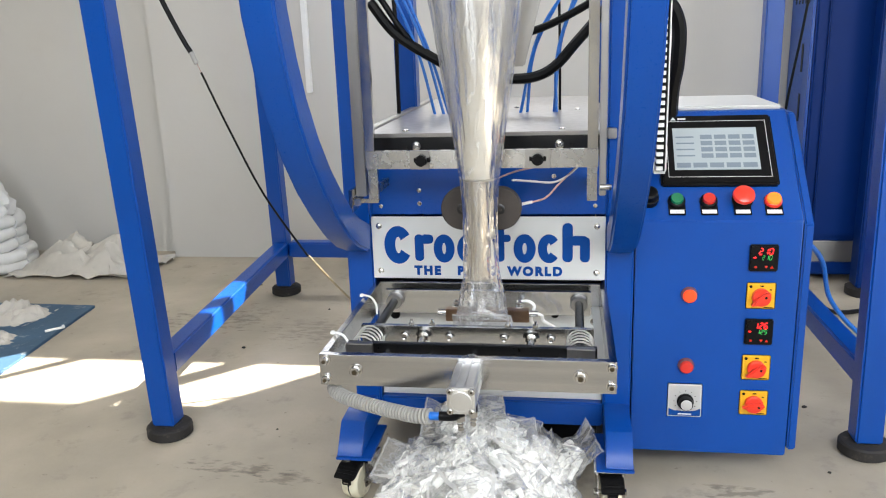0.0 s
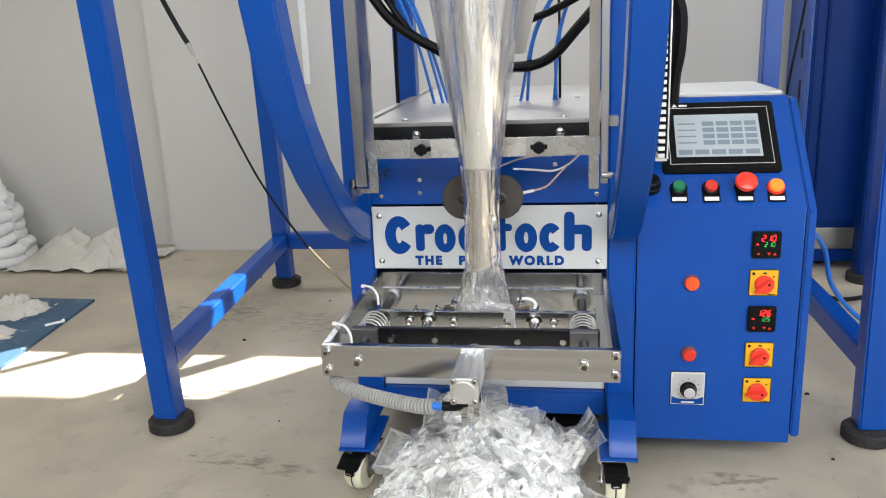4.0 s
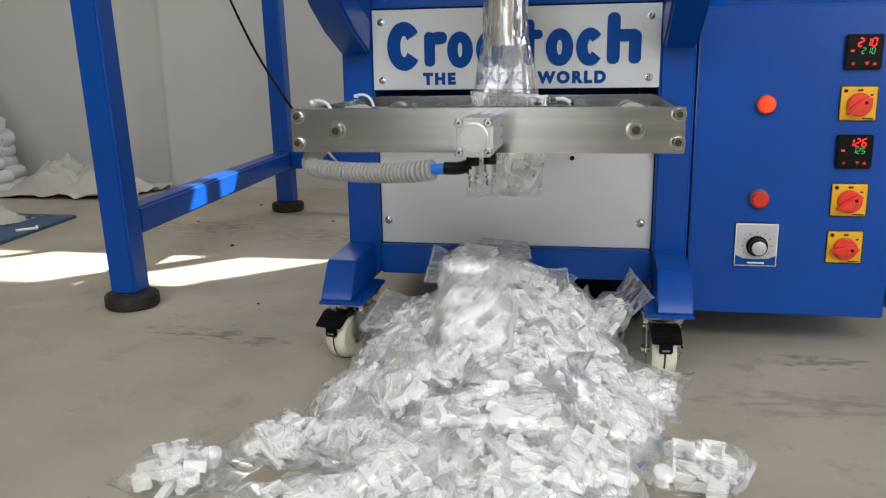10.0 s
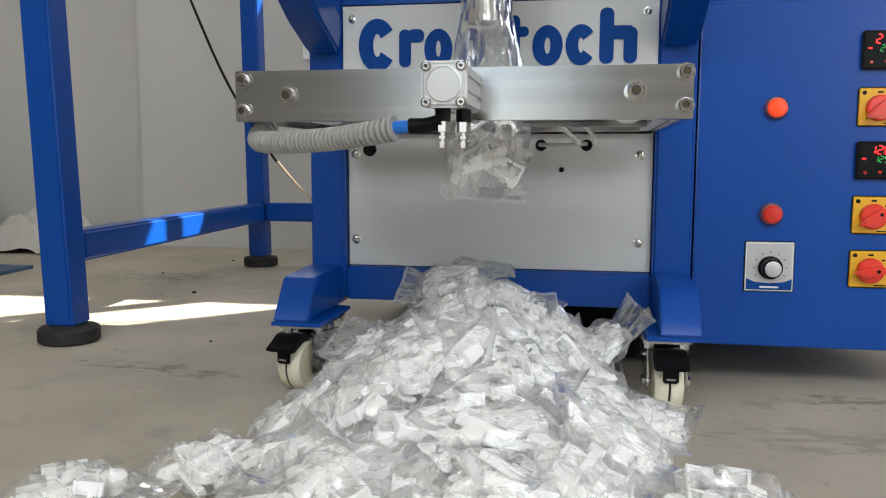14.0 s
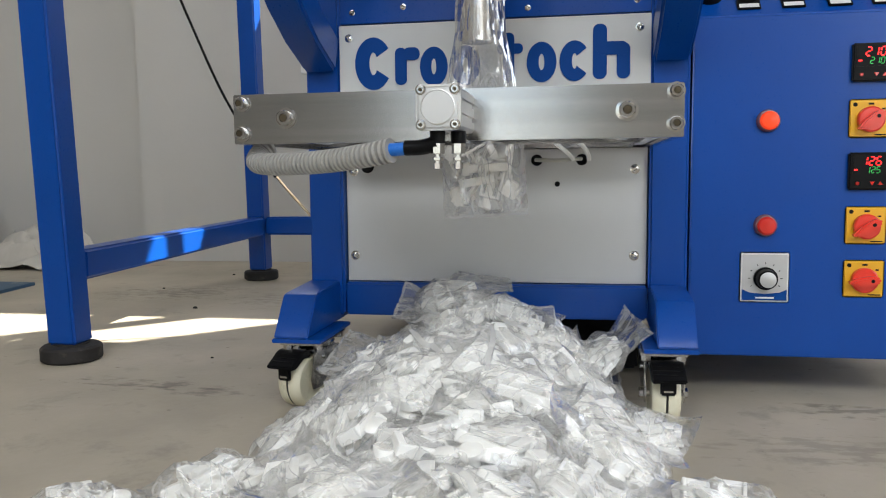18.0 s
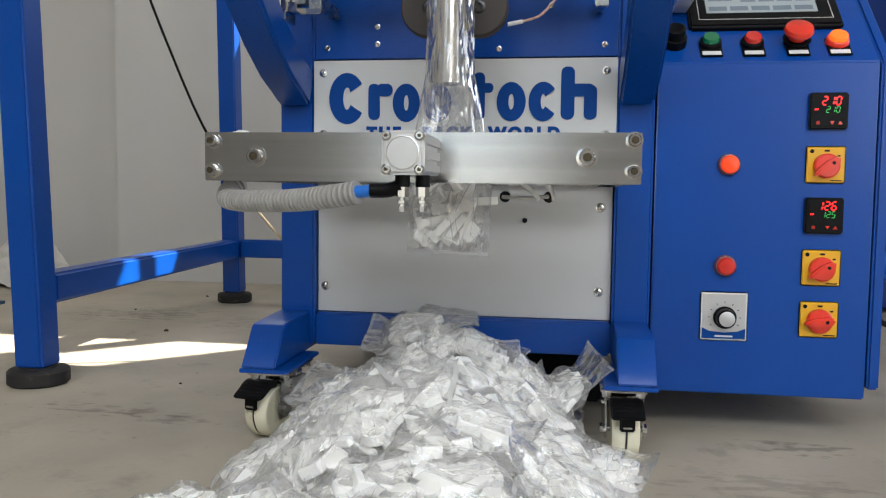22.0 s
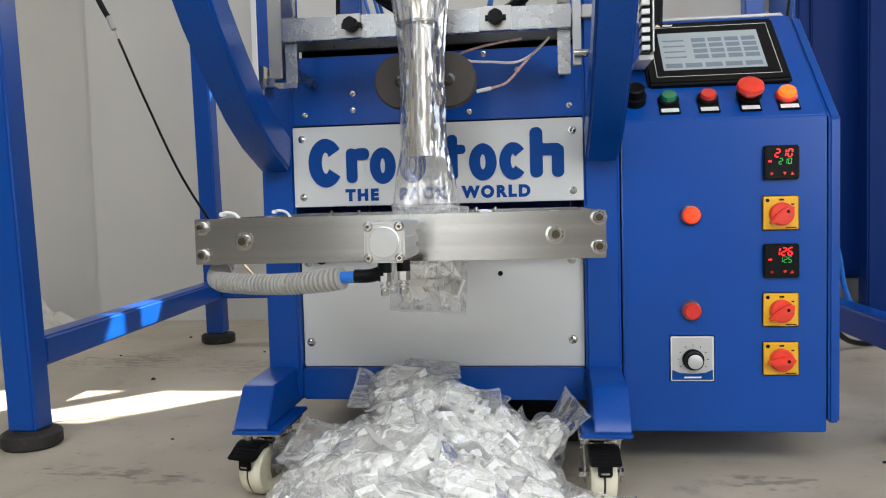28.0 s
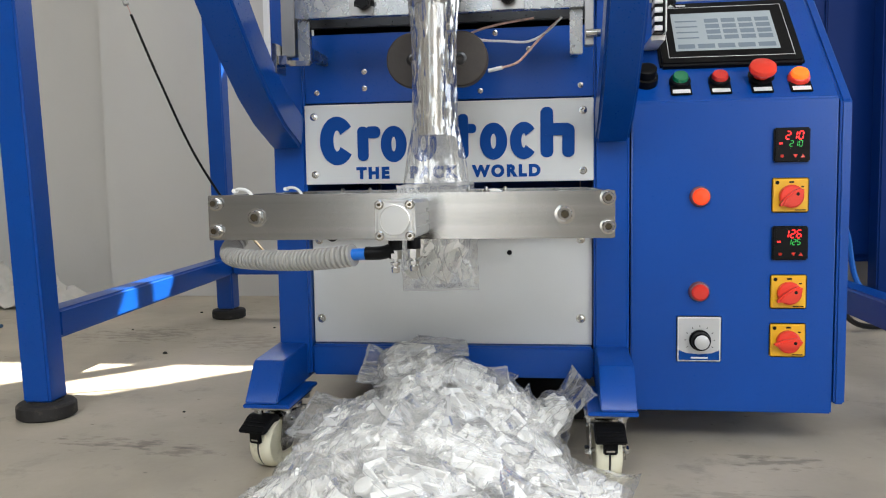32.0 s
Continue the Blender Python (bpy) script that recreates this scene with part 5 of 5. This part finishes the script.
# ---- things round the machine ----
def back_cabinet():
    t = thing("blue_machine_cabinet", (1.5, 1.3, 0), "tall deep-blue steel machine cabinet standing by the wall", "cabinet")
    part("body", box(0.915, 2.2, 1.30, 1.57, 0.15, 1.9, 0.006, 3), DEEP_BLUE, t)
    panel = part("side_panel", box(0.905, 0.9145, 1.31, 1.56, 0.16, 1.89, 0.003), BLUE, t, "lighter blue vented side panel")
    part("base_rail", box(0.92, 2.18, 1.31, 1.56, 0.075, 0.1495, 0.004), STEEL_SHEET, t, "grey base rail")
    part("plinth", box(0.93, 2.17, 1.315, 1.55, 0.03, 0.0745, 0.003), DEEP_BLUE, t)
    for x in (1.0, 2.1):
        part("foot", cyl((x, 1.43, 0), (x, 1.43, 0.0295), 0.035, seg=24, bev=0.003), RUBBER, t)
    part("door", box(0.95, 1.60, 1.285, 1.2995, 0.17, 1.85, 0.004), DEEP_BLUE, t)
    for i in range(5):
        part("vent_slot", box(0.9035, 0.9048, 1.35 + i * 0.038, 1.364 + i * 0.038, 0.915, 0.945, 0), BLACK, panel)
    for z in (0.70, 0.54):
        part("vent_slot", box(0.9035, 0.9048, 1.38, 1.40, z, z + 0.09, 0), BLACK, panel)
    return t


back_cabinet()
wire("wall_cable", [(0.895, 1.22, 1.5), (0.875, 1.20, 1.1), (0.845, 1.18, 0.85), (0.81, 1.17, 0.6), (0.80, 1.19, 0.3), (0.84, 1.2, 0.01)], 0.004, BLACK, "black cable hanging beside the blue cabinet")
side = thing("blue_post", (1.05, 0.62, 0), "dark blue square post of a neighbouring machine on a black foot", "post")
part("post", box(1.06, 1.13, 1.16, 1.23, 0.03, 1.8, 0.005, 3), DEEP_BLUE, side)
part("foot", moved(lathe([(0.05, 0), (0.055, 0.004), (0.055, 0.026), (0.04, 0.03)], 28), Matrix.Translation((1.095, 1.195, 0))), RUBBER, side)


def crumpled(name, cx, cy, sx, sy, h, seed, label, mat, category="sheet"):
    """A crumpled sheet lying in a heap."""
    bm = bmesh.new()
    bmesh.ops.create_grid(bm, x_segments=64, y_segments=48, size=1)
    for v in bm.verts:
        x, y = v.co.x, v.co.y
        edge = max(0.0, 1 - (x * x + y * y) ** 1.1)
        n1 = noise.noise((x * 1.6 + seed, y * 1.6, seed))
        n2 = abs(noise.noise((x * 2.4, y * 2.4 + seed, 2.0)))
        n3 = noise.noise((x * 11, y * 11, seed + 5.0)) + 1.6 * ((1 - abs(noise.noise((x * 3.1 + seed, y * 3.1, 9.0)))) ** 5 - 0.3)
        v.co = (cx + sx * (x + 0.14 * n1 + 0.04 * n3), cy + sy * (y + 0.14 * n2), max(0.003, h * edge * (0.55 + 0.55 * n1) + h * 0.75 * n2 * (0.3 + edge) + 0.06 * h * n3 * (0.4 + edge) + 0.005))
    ob = solid(name, bm, mat, label, category, at=(cx, cy, 0), sharp=0.9)
    return ob


crumpled("foam_sheet", -1.74, 1.38, 0.28, 0.15, 0.125, 3.0, "crumpled white packing foam sheet heaped by the wall", FOAM)
crumpled("plastic_sheet", -1.66, 0.80, 0.12, 0.10, 0.045, 8.0, "crumpled clear-white plastic scrap lying on the blue board", FOAM)
crumpled("plastic_sheet", -1.60, 0.58, 0.11, 0.08, 0.03, 12.0, "crumpled clear-white plastic scrap lying on the blue board", FOAM)
rolls = thing("foam_roll_stack", (-2.21, 1.36, 0), "stack of coiled white foam tubing leaning by the wall", "foam roll")
for i in range(5):
    r = 0.19 - 0.006 * i
    ring = [(-2.21 + 0.01 * math.sin(i * 2.1) + r * math.cos(a * math.pi / 9), 1.36 + 0.01 * math.cos(i) + r * math.sin(a * math.pi / 9), 0.026 + 0.043 * i + 0.007 * math.sin(a * 1.3 + i)) for a in range(19)]
    part("coil", tube(ring, 0.025, 12, 3), COIL_FOAM, rolls)


def crumpled_mound(cx, cy, z0, r, h, seed):
    """A wad of crumpled film: a rounded mound broken up by sharp creases."""
    bm = bmesh.new()
    rows = []
    for j in range(26):
        k = j / 25
        row = []
        for i in range(56):
            t = 2 * math.pi * i / 56
            c, d = math.cos(t), math.sin(t)
            crease = (1 - abs(noise.noise((c * 2.2 + seed, d * 2.2, k * 4)))) ** 3 - 0.4 + 0.5 * noise.noise((c * 6, d * 6 + seed, k * 9))
            rr = r * math.cos(k * math.pi / 2) ** 0.75 + 0.035 * crease * (1 - k)
            row.append(bm.verts.new((cx + rr * c, cy + rr * d, z0 + h * k + 0.02 * crease * k)))
        rows.append(row)
    for p, q in zip(rows, rows[1:]):
        for i in range(56):
            bm.faces.new((p[i], p[(i + 1) % 56], q[(i + 1) % 56], q[i]))
    bm.faces.new(rows[0][::-1]), bm.faces.new(rows[-1])
    return bm


part("crumpled_top", crumpled_mound(-2.235, 1.36, 0.215, 0.17, 0.30, 4.0), COIL_FOAM, rolls, "crumpled white film bag lying on the coils", sharp=0.5)
board = solid("painted_board", extruded([(-1.438, 0.925), (-1.375, 0.36), (-1.98, 0.33), (-2.05, 0.94)], 0.0, 0.009, "z", 0.001), MAT_BLUE, "paint-flecked dark blue board lying on the floor", "board", at=(-1.7, 0.65, 0))
plug = thing("loose_plug", (-1.46, 0.70, 0.009), "small white plastic plug lying on the board edge", "plug")
part("pin", cyl((-1.445, 0.665, 0.013), (-1.41, 0.70, 0.013), 0.004, seg=14), WHITE_PART, plug)
part("head", cyl((-1.4095, 0.7005, 0.015), (-1.405, 0.705, 0.015), 0.006, seg=14), WHITE_PART, plug)
for i in range(9):
    x, y, r = ((-0.775, 0.605, 0.006), (-1.02, 0.9, 0.004), (-0.62, 0.95, 0.004), (-0.50, 0.13, 0.003), (-1.15, 0.72, 0.004), (0.66, 0.05, 0.004), (0.69, 0.34, 0.006), (-0.95, 1.2, 0.005), (0.62, -0.14, 0.003))[i]
    solid("pebble", moved(lathe([(r, 0), (r * 0.9, r * 0.5), (r * 0.4, r * 0.8), (0.00005, r * 0.85)], 7), Matrix.Translation((x, y, 0)) @ Matrix.Diagonal((1, 0.7, 1, 1))), RUBBER, "small dark crumb of dirt on the floor", "debris", "floor crumbs", at=(x, y, 0))


# ---- bags of white plastic fittings ----
def bag_film(w, h, t, seed):
    """A filled pillow bag: two creased films, pinched flat at both seals, in the x-y plane."""
    bm = bmesh.new()
    nx, ny = 15, 20
    for side in (1, -1):
        rows = [[bm.verts.new(bag_point(i / nx * 2 - 1, j / ny * 2 - 1, side, w, h, t, seed)) for i in range(nx + 1)] for j in range(ny + 1)]
        for a, b in zip(rows, rows[1:]):
            for i in range(nx):
                f = (a[i], a[i + 1], b[i + 1], b[i])
                bm.faces.new(f if side > 0 else f[::-1])
    return bm


def bag_point(u, v, side, w, h, t, seed):
    """A point of a bag's upper or lower film; u and v run from -1 to 1 across and along it."""
    curl = 0.35 + 0.65 * abs(math.sin(seed * 2.3))
    bend = 0.016 * math.sin(seed * 1.3)
    fill = max(0.0, 1 - abs(u) ** 4) ** 0.7 * max(0.0, 1 - abs((v + 0.28) / 0.72) ** 3.2) ** 0.8 if abs(v + 0.28) < 0.72 else 0.0
    k = noise.noise((u * 2.1 + seed, v * 2.1, side * 3.0)) * 0.45
    # straight sharp creases running from the seals and across the corners
    ridge = (1 - abs(noise.noise((u * 3.2 + v * 1.4 + seed, v * 1.3, side * 7.0)))) ** 6 + 0.7 * (1 - abs(noise.noise((u * 1.6 - v * 2.8, v * 2.2 + seed, side * 5.0)))) ** 8
    crease = 0.0034 * (ridge - 0.5) + 0.0022 * noise.noise((u * 9, v * 3 + seed, side * 1.5))
    flap = max(0.0, v - 0.45) ** 2 * 0.022 * curl + bend * u * abs(u) * max(0.0, abs(v) - 0.4)
    z = side * t / 2 * fill * (0.80 + k) + side * crease * (0.25 + fill) + flap + 0.006 * noise.noise((u * 1.3, v * 1.3, seed)) * (1 + abs(v) * 1.4)
    return (u * w / 2 * (1 - 0.09 * fill) + 0.002 * noise.noise((u, v * 6, seed)), v * h / 2 + 0.002 * noise.noise((u * 6, v, seed + 3)), z)


def bag_seal(end, w, h, t, seed):
    """The welded band along one end of a bag."""
    bm = bmesh.new()
    rows = []
    for j in range(3):
        row = []
        for i in range(23):
            x, y, z = bag_point(i / 11 - 1, end * (1.012 - 0.028 * j), 1, w, h, t, seed)
            row.append(bm.verts.new((x, y, z + 0.0007)))
        rows.append(row)
    for a, b in zip(rows, rows[1:]):
        for i in range(22):
            bm.faces.new((a[i], a[i + 1], b[i + 1], b[i]))
    return bm


def fitting_frame(l, w, d):
    """A deep rectangular tray with a cross web."""
    b = 0.0034
    return merged(box(-l / 2, l / 2, -w / 2, -w / 2 + b, -d / 2, d / 2, 0.0007, 1), box(-l / 2, l / 2, w / 2 - b, w / 2, -d / 2, d / 2, 0.0007, 1), box(-l / 2, -l / 2 + b, -w / 2 + b, w / 2 - b, -d / 2, d / 2, 0.0007, 1), box(l / 2 - 2.4 * b, l / 2, -w / 2 + b, w / 2 - b, -d / 2, d / 2, 0.0007, 1), box(-b / 2, b / 2, -w / 2 + b, w / 2 - b, -d / 2, 0, 0.0004, 1))


def fitting_bar(l):
    return merged(box(-l / 2, l / 2, -0.0047, 0.0047, -0.004, 0.004, 0.0006, 1), box(-l / 2, -l / 2 + 0.008, -0.0075, 0.0075, -0.0036, 0.0036, 0.0006, 1))


def fitting_ring(r):
    return lathe([(r * 0.62, -0.005), (r, -0.005), (r, 0.005), (r * 0.62, 0.005), (r * 0.62, -0.005)], 18)


def fitting_cap():
    return merged(box(-0.011, 0.011, -0.0095, 0.0095, -0.007, 0.007, 0.0018, 2))


def fitting_plug():
    return lathe([(0.0075, -0.010), (0.0075, 0.002), (0.0115, 0.002), (0.0115, 0.007), (0.006, 0.009), (0.00005, 0.009)], 16)


def bag(seed, w=0.100, h=0.136, t=0.050):
    """One sealed bag, lying in the x-y plane at the origin: film and the loose fittings in it."""
    rnd = random.Random(seed)
    b = thing("filled_bag", (0, 0, 0), "clear plastic bag filled with white plastic fittings", "bag", "filled bags")
    sheet = part("film", bag_film(w, h, t, seed * 1.7), FILM, b, "clear crinkled film", sharp=0.22)
    for end in (-1, 1):
        band = part("seal", bag_seal(end, w, h, t, seed * 1.7), SEAL, b, "whitish welded end seal", sharp=1.0)
        band.visible_shadow = False
    sheet.visible_shadow = False  # thin clear film lets the daylight in
    makers = {"frame": lambda: fitting_frame(rnd.uniform(0.050, 0.060), 0.024, 0.012), "bar": lambda: fitting_bar(rnd.uniform(0.040, 0.056)), "ring": lambda: fitting_ring(0.012), "cap": fitting_cap, "plug": fitting_plug}
    names = {"frame": "frame_fitting", "bar": "bar_fitting", "ring": "ring_fitting", "cap": "cap_fitting", "plug": "plug_fitting"}
    lean = rnd.uniform(0, 180)
    # long pieces lie in two rough layers, small ones in the gaps
    for k, x, y, z in (("frame", -0.014, -0.020, -0.006), ("frame", 0.016, -0.026, 0.005), ("bar", 0.0, 0.002, -0.006), ("bar", -0.018, -0.030, 0.007), ("bar", 0.004, -0.012, 0.011), ("bar", 0.026, -0.004, -0.005), ("bar", -0.004, -0.030, 0.012), ("frame", -0.008, 0.002, 0.007), ("cap", 0.028, -0.040, -0.003), ("plug", -0.030, 0.008, 0.0), ("ring", 0.020, 0.014, 0.004), ("cap", -0.026, -0.044, 0.0), ("bar", 0.010, -0.034, 0.002)):
        turn = lean + rnd.uniform(-45, 45) if k in ("bar", "frame") else rnd.uniform(0, 360)
        part(names[k], moved(makers[k](), pose(x + rnd.uniform(-0.005, 0.005), y + rnd.uniform(-0.006, 0.004), z, rnd.uniform(-16, 16), rnd.uniform(-16, 16), turn)), WHITE_PART, b)
    return b


MODELS = [bag(s) for s in range(1, 10)]


def heap(x, y):
    """The pile's height: a broad ridge against the machine's foot, running out forwards."""
    if y > -0.07:
        crest = 0.121 * max(0.0, 1 - ((y + 0.07) / 0.20) ** 2)
    else:
        crest = 0.121 - 0.150 * (-0.07 - y)
    front = min(0.35, max(0.0, -0.2 - y))
    side = abs(x + 0.008 - 0.03 * front) / (0.205 - 0.12 * front)
    return max(0.0, crest) * max(0.0, 1 - side ** (1.2 + 3.0 * front))


def laid(x, y, turn, tilt, lift=0.0, lean=0.0):
    """A pose on the heap's slope."""
    e = 0.02
    nrm = Vector((heap(x - e, y) - heap(x + e, y), heap(x, y - e) - heap(x, y + e), 2 * e)).normalized()
    q = nrm.to_track_quat("Z", "Y").to_matrix().to_4x4()
    up = Vector((0, 0, heap(x, y) + lift))
    return Matrix.Translation(Vector((x, y, 0)) + up) @ q @ Matrix.Rotation(radians(turn), 4, "Z") @ Matrix.Rotation(radians(tilt), 4, "X") @ Matrix.Rotation(radians(lean), 4, "Y")


spots = []
rnd = random.Random(11)
for layer, (lift, gap) in enumerate(((-0.070, 0.080), (-0.034, 0.070), (0.006, 0.066))):
    taken = []
    for _ in range(4000):
        x, y = rnd.uniform(-0.22, 0.22), rnd.uniform(-0.62, 0.02)
        hh = heap(x, y)
        if hh + lift < 0.012 or (y > -0.03 and abs(x) > 0.11) or math.hypot(abs(x) - 0.235, y + 0.115) < 0.088 or (x > 0.155 and y > -0.29):
            continue
        if all((x - a) ** 2 + (y - b) ** 2 > gap ** 2 for a, b in taken):
            taken.append((x, y))
            spots.append((x, y, rnd.uniform(0, 360), rnd.uniform(-16, 16), lift, rnd.uniform(-12, 12)))
# bags that stand out from the heap: its peak, the one leaning by the castor, and strays on the floor
spots += [(-0.040, -0.05, 95, 8, 0.022, 6), (0.040, -0.055, 250, 5, 0.020, -6), (0.112, -0.055, 262, 6, 0.018, 8), (-0.135, -0.085, 70, -6, 0.016, 8), (-0.150, -0.17, 40, 8, 0.016, 0), (0.140, -0.17, 300, 6, 0.016, 4), (-0.175, -0.32, 35, 3, 0.022, -3), (-0.205, -0.45, 60, 2, 0.021, 3), (-0.295, -0.53, 80, 2, 0.019, 2), (-0.155, -0.575, 150, 3, 0.021, 3), (0.165, -0.275, 200, 4, 0.022, 4), (0.205, -0.215, 255, 2, 0.019, 0), (0.228, -0.435, 245, 2, 0.021, -3), (0.145, -0.50, 130, 4, 0.022, 4), (0.155, -0.37, 20, 3, 0.022, -4)]
for i, (x, y, turn, tilt, lift, lean) in enumerate(spots):
    m = laid(x, y, turn, tilt, lift, lean)
    if i < len(MODELS):
        MODELS[i].matrix_basis = m
    else:
        copy_thing(MODELS[i % len(MODELS)], m)


def standing(tip, up, across):
    """A pose with the bag's empty end at a point: its length along up, its width along across."""
    up, across = Vector(up).normalized(), Vector(across).normalized()
    normal = across.cross(up).normalized()
    across = up.cross(normal)
    m = Matrix((across, up, normal)).transposed().to_4x4()
    return Matrix.Translation(Vector(tip) - up * 0.067) @ m


# bags whose empty film ends stand clear of the heap
for k, (tip, up, across) in enumerate((((0.205, -0.055, 0.114), (0.66, 0.1, 0.60), (0.35, -0.9, 0.0)), ((-0.125, -0.05, 0.134), (-0.95, -0.1, 0.22), (-0.1, 0.95, 0.25)), ((0.03, -0.045, 0.166), (0.80, 0.1, 0.20), (-0.1, 0.9, 0.2)), ((-0.205, -0.10, 0.072), (-0.85, 0.1, 0.22), (0, 0.8, 0.5)))):
    copy_thing(MODELS[(k * 2 + 1) % len(MODELS)], standing(tip, up, across))

# bags that pass through the jaws: when each one comes down, and when it drops
TIMES = [(-1.0, 9.83), (9.83, 15.0), (15.0, 19.08), (19.08, 22.97), (22.97, 27.0), (27.0, 31.18), (31.18, 40.0)]
FILLS = [4.0, 12.45, 17.85, 21.5, 25.0, 29.0, 31.9]
RESTS = [(-0.05, -0.30, 30), (0.06, -0.33, 80), (-0.10, -0.27, 60), (0.10, -0.27, 45), (-0.01, -0.40, 70), (0.03, -0.29, 10), (0, 0, 0)]
PASSING = [copy_thing(MODELS[i % len(MODELS)], pose(TX, TY, 1.10, 90)) for i in range(len(TIMES))]
for ob in PASSING:
    tagged(ob, "clear bag of white plastic fittings hanging from the jaws", "bag", "bags in the jaws")


def motions():
    hang, wait = Matrix.Translation((TX + 0.002, TY - 0.004, 0.336)), pose(TX, TY, 1.10, 90)
    for i, (ob, (come, drop), fill, (rx, ry, turn)) in enumerate(zip(PASSING, TIMES, FILLS, RESTS)):
        held = hang @ pose(0, 0, 0, 90) @ pose(0, 0, 0, 0, 0, (2, -3, 3, -2, 4, -3, 2)[i])
        full = Matrix.Translation((0, 0, -0.005)) @ held  # the second load of fittings pulls it down a little
        rows = [(0, held)] if come < 0 else [(0, wait), (come + 0.01, wait), (come + 0.10, Matrix.Translation((0, 0, 0.02)) @ held), (come + 0.2, held)]
        rows += [(fill, held), (fill + 0.12, full)] if fill + 0.12 < 32 else []
        if drop < 32:
            end = laid(rx, ry, turn, 4, 0.022)
            rows += [(drop - 0.02, full), (drop + 0.05, Matrix.Translation((0, 0, -0.032)) @ full), (drop + 0.11, pose(TX - 0.01, TY - 0.04, 0.19, 72, 8, 0)), (drop + 0.17, pose((TX + rx) / 2, (TY - 0.05 + ry) / 2, heap(rx, ry) + 0.06, 38, 6, turn * 0.3)), (drop + 0.28, end), (32, end)]
        else:
            rows.append((32, rows[-1][1]))
        walk(ob, rows)
    # the jaws meet on the film and part again
    shut = [(2.88, 4.0), (5.85, 7.0), (8.8, 9.8), (13.9, 14.95), (17.95, 19.02), (21.85, 22.9), (25.9, 26.95), (30.1, 31.1)]
    for ob, reach in ((FRONT_JAW, 0.024), (REAR_JAW, -0.046)):
        rows = [(0, pose(0, 0, 0))]
        for a, b in shut:
            rows += [(a - 0.05, pose(0, 0, 0)), (a + 0.1, pose(0, reach, 0)), (b, pose(0, reach, 0)), (b + 0.15, pose(0, 0, 0))]
        rows.append((32, pose(0, 0, 0)))
        walk(ob, rows)


motions()
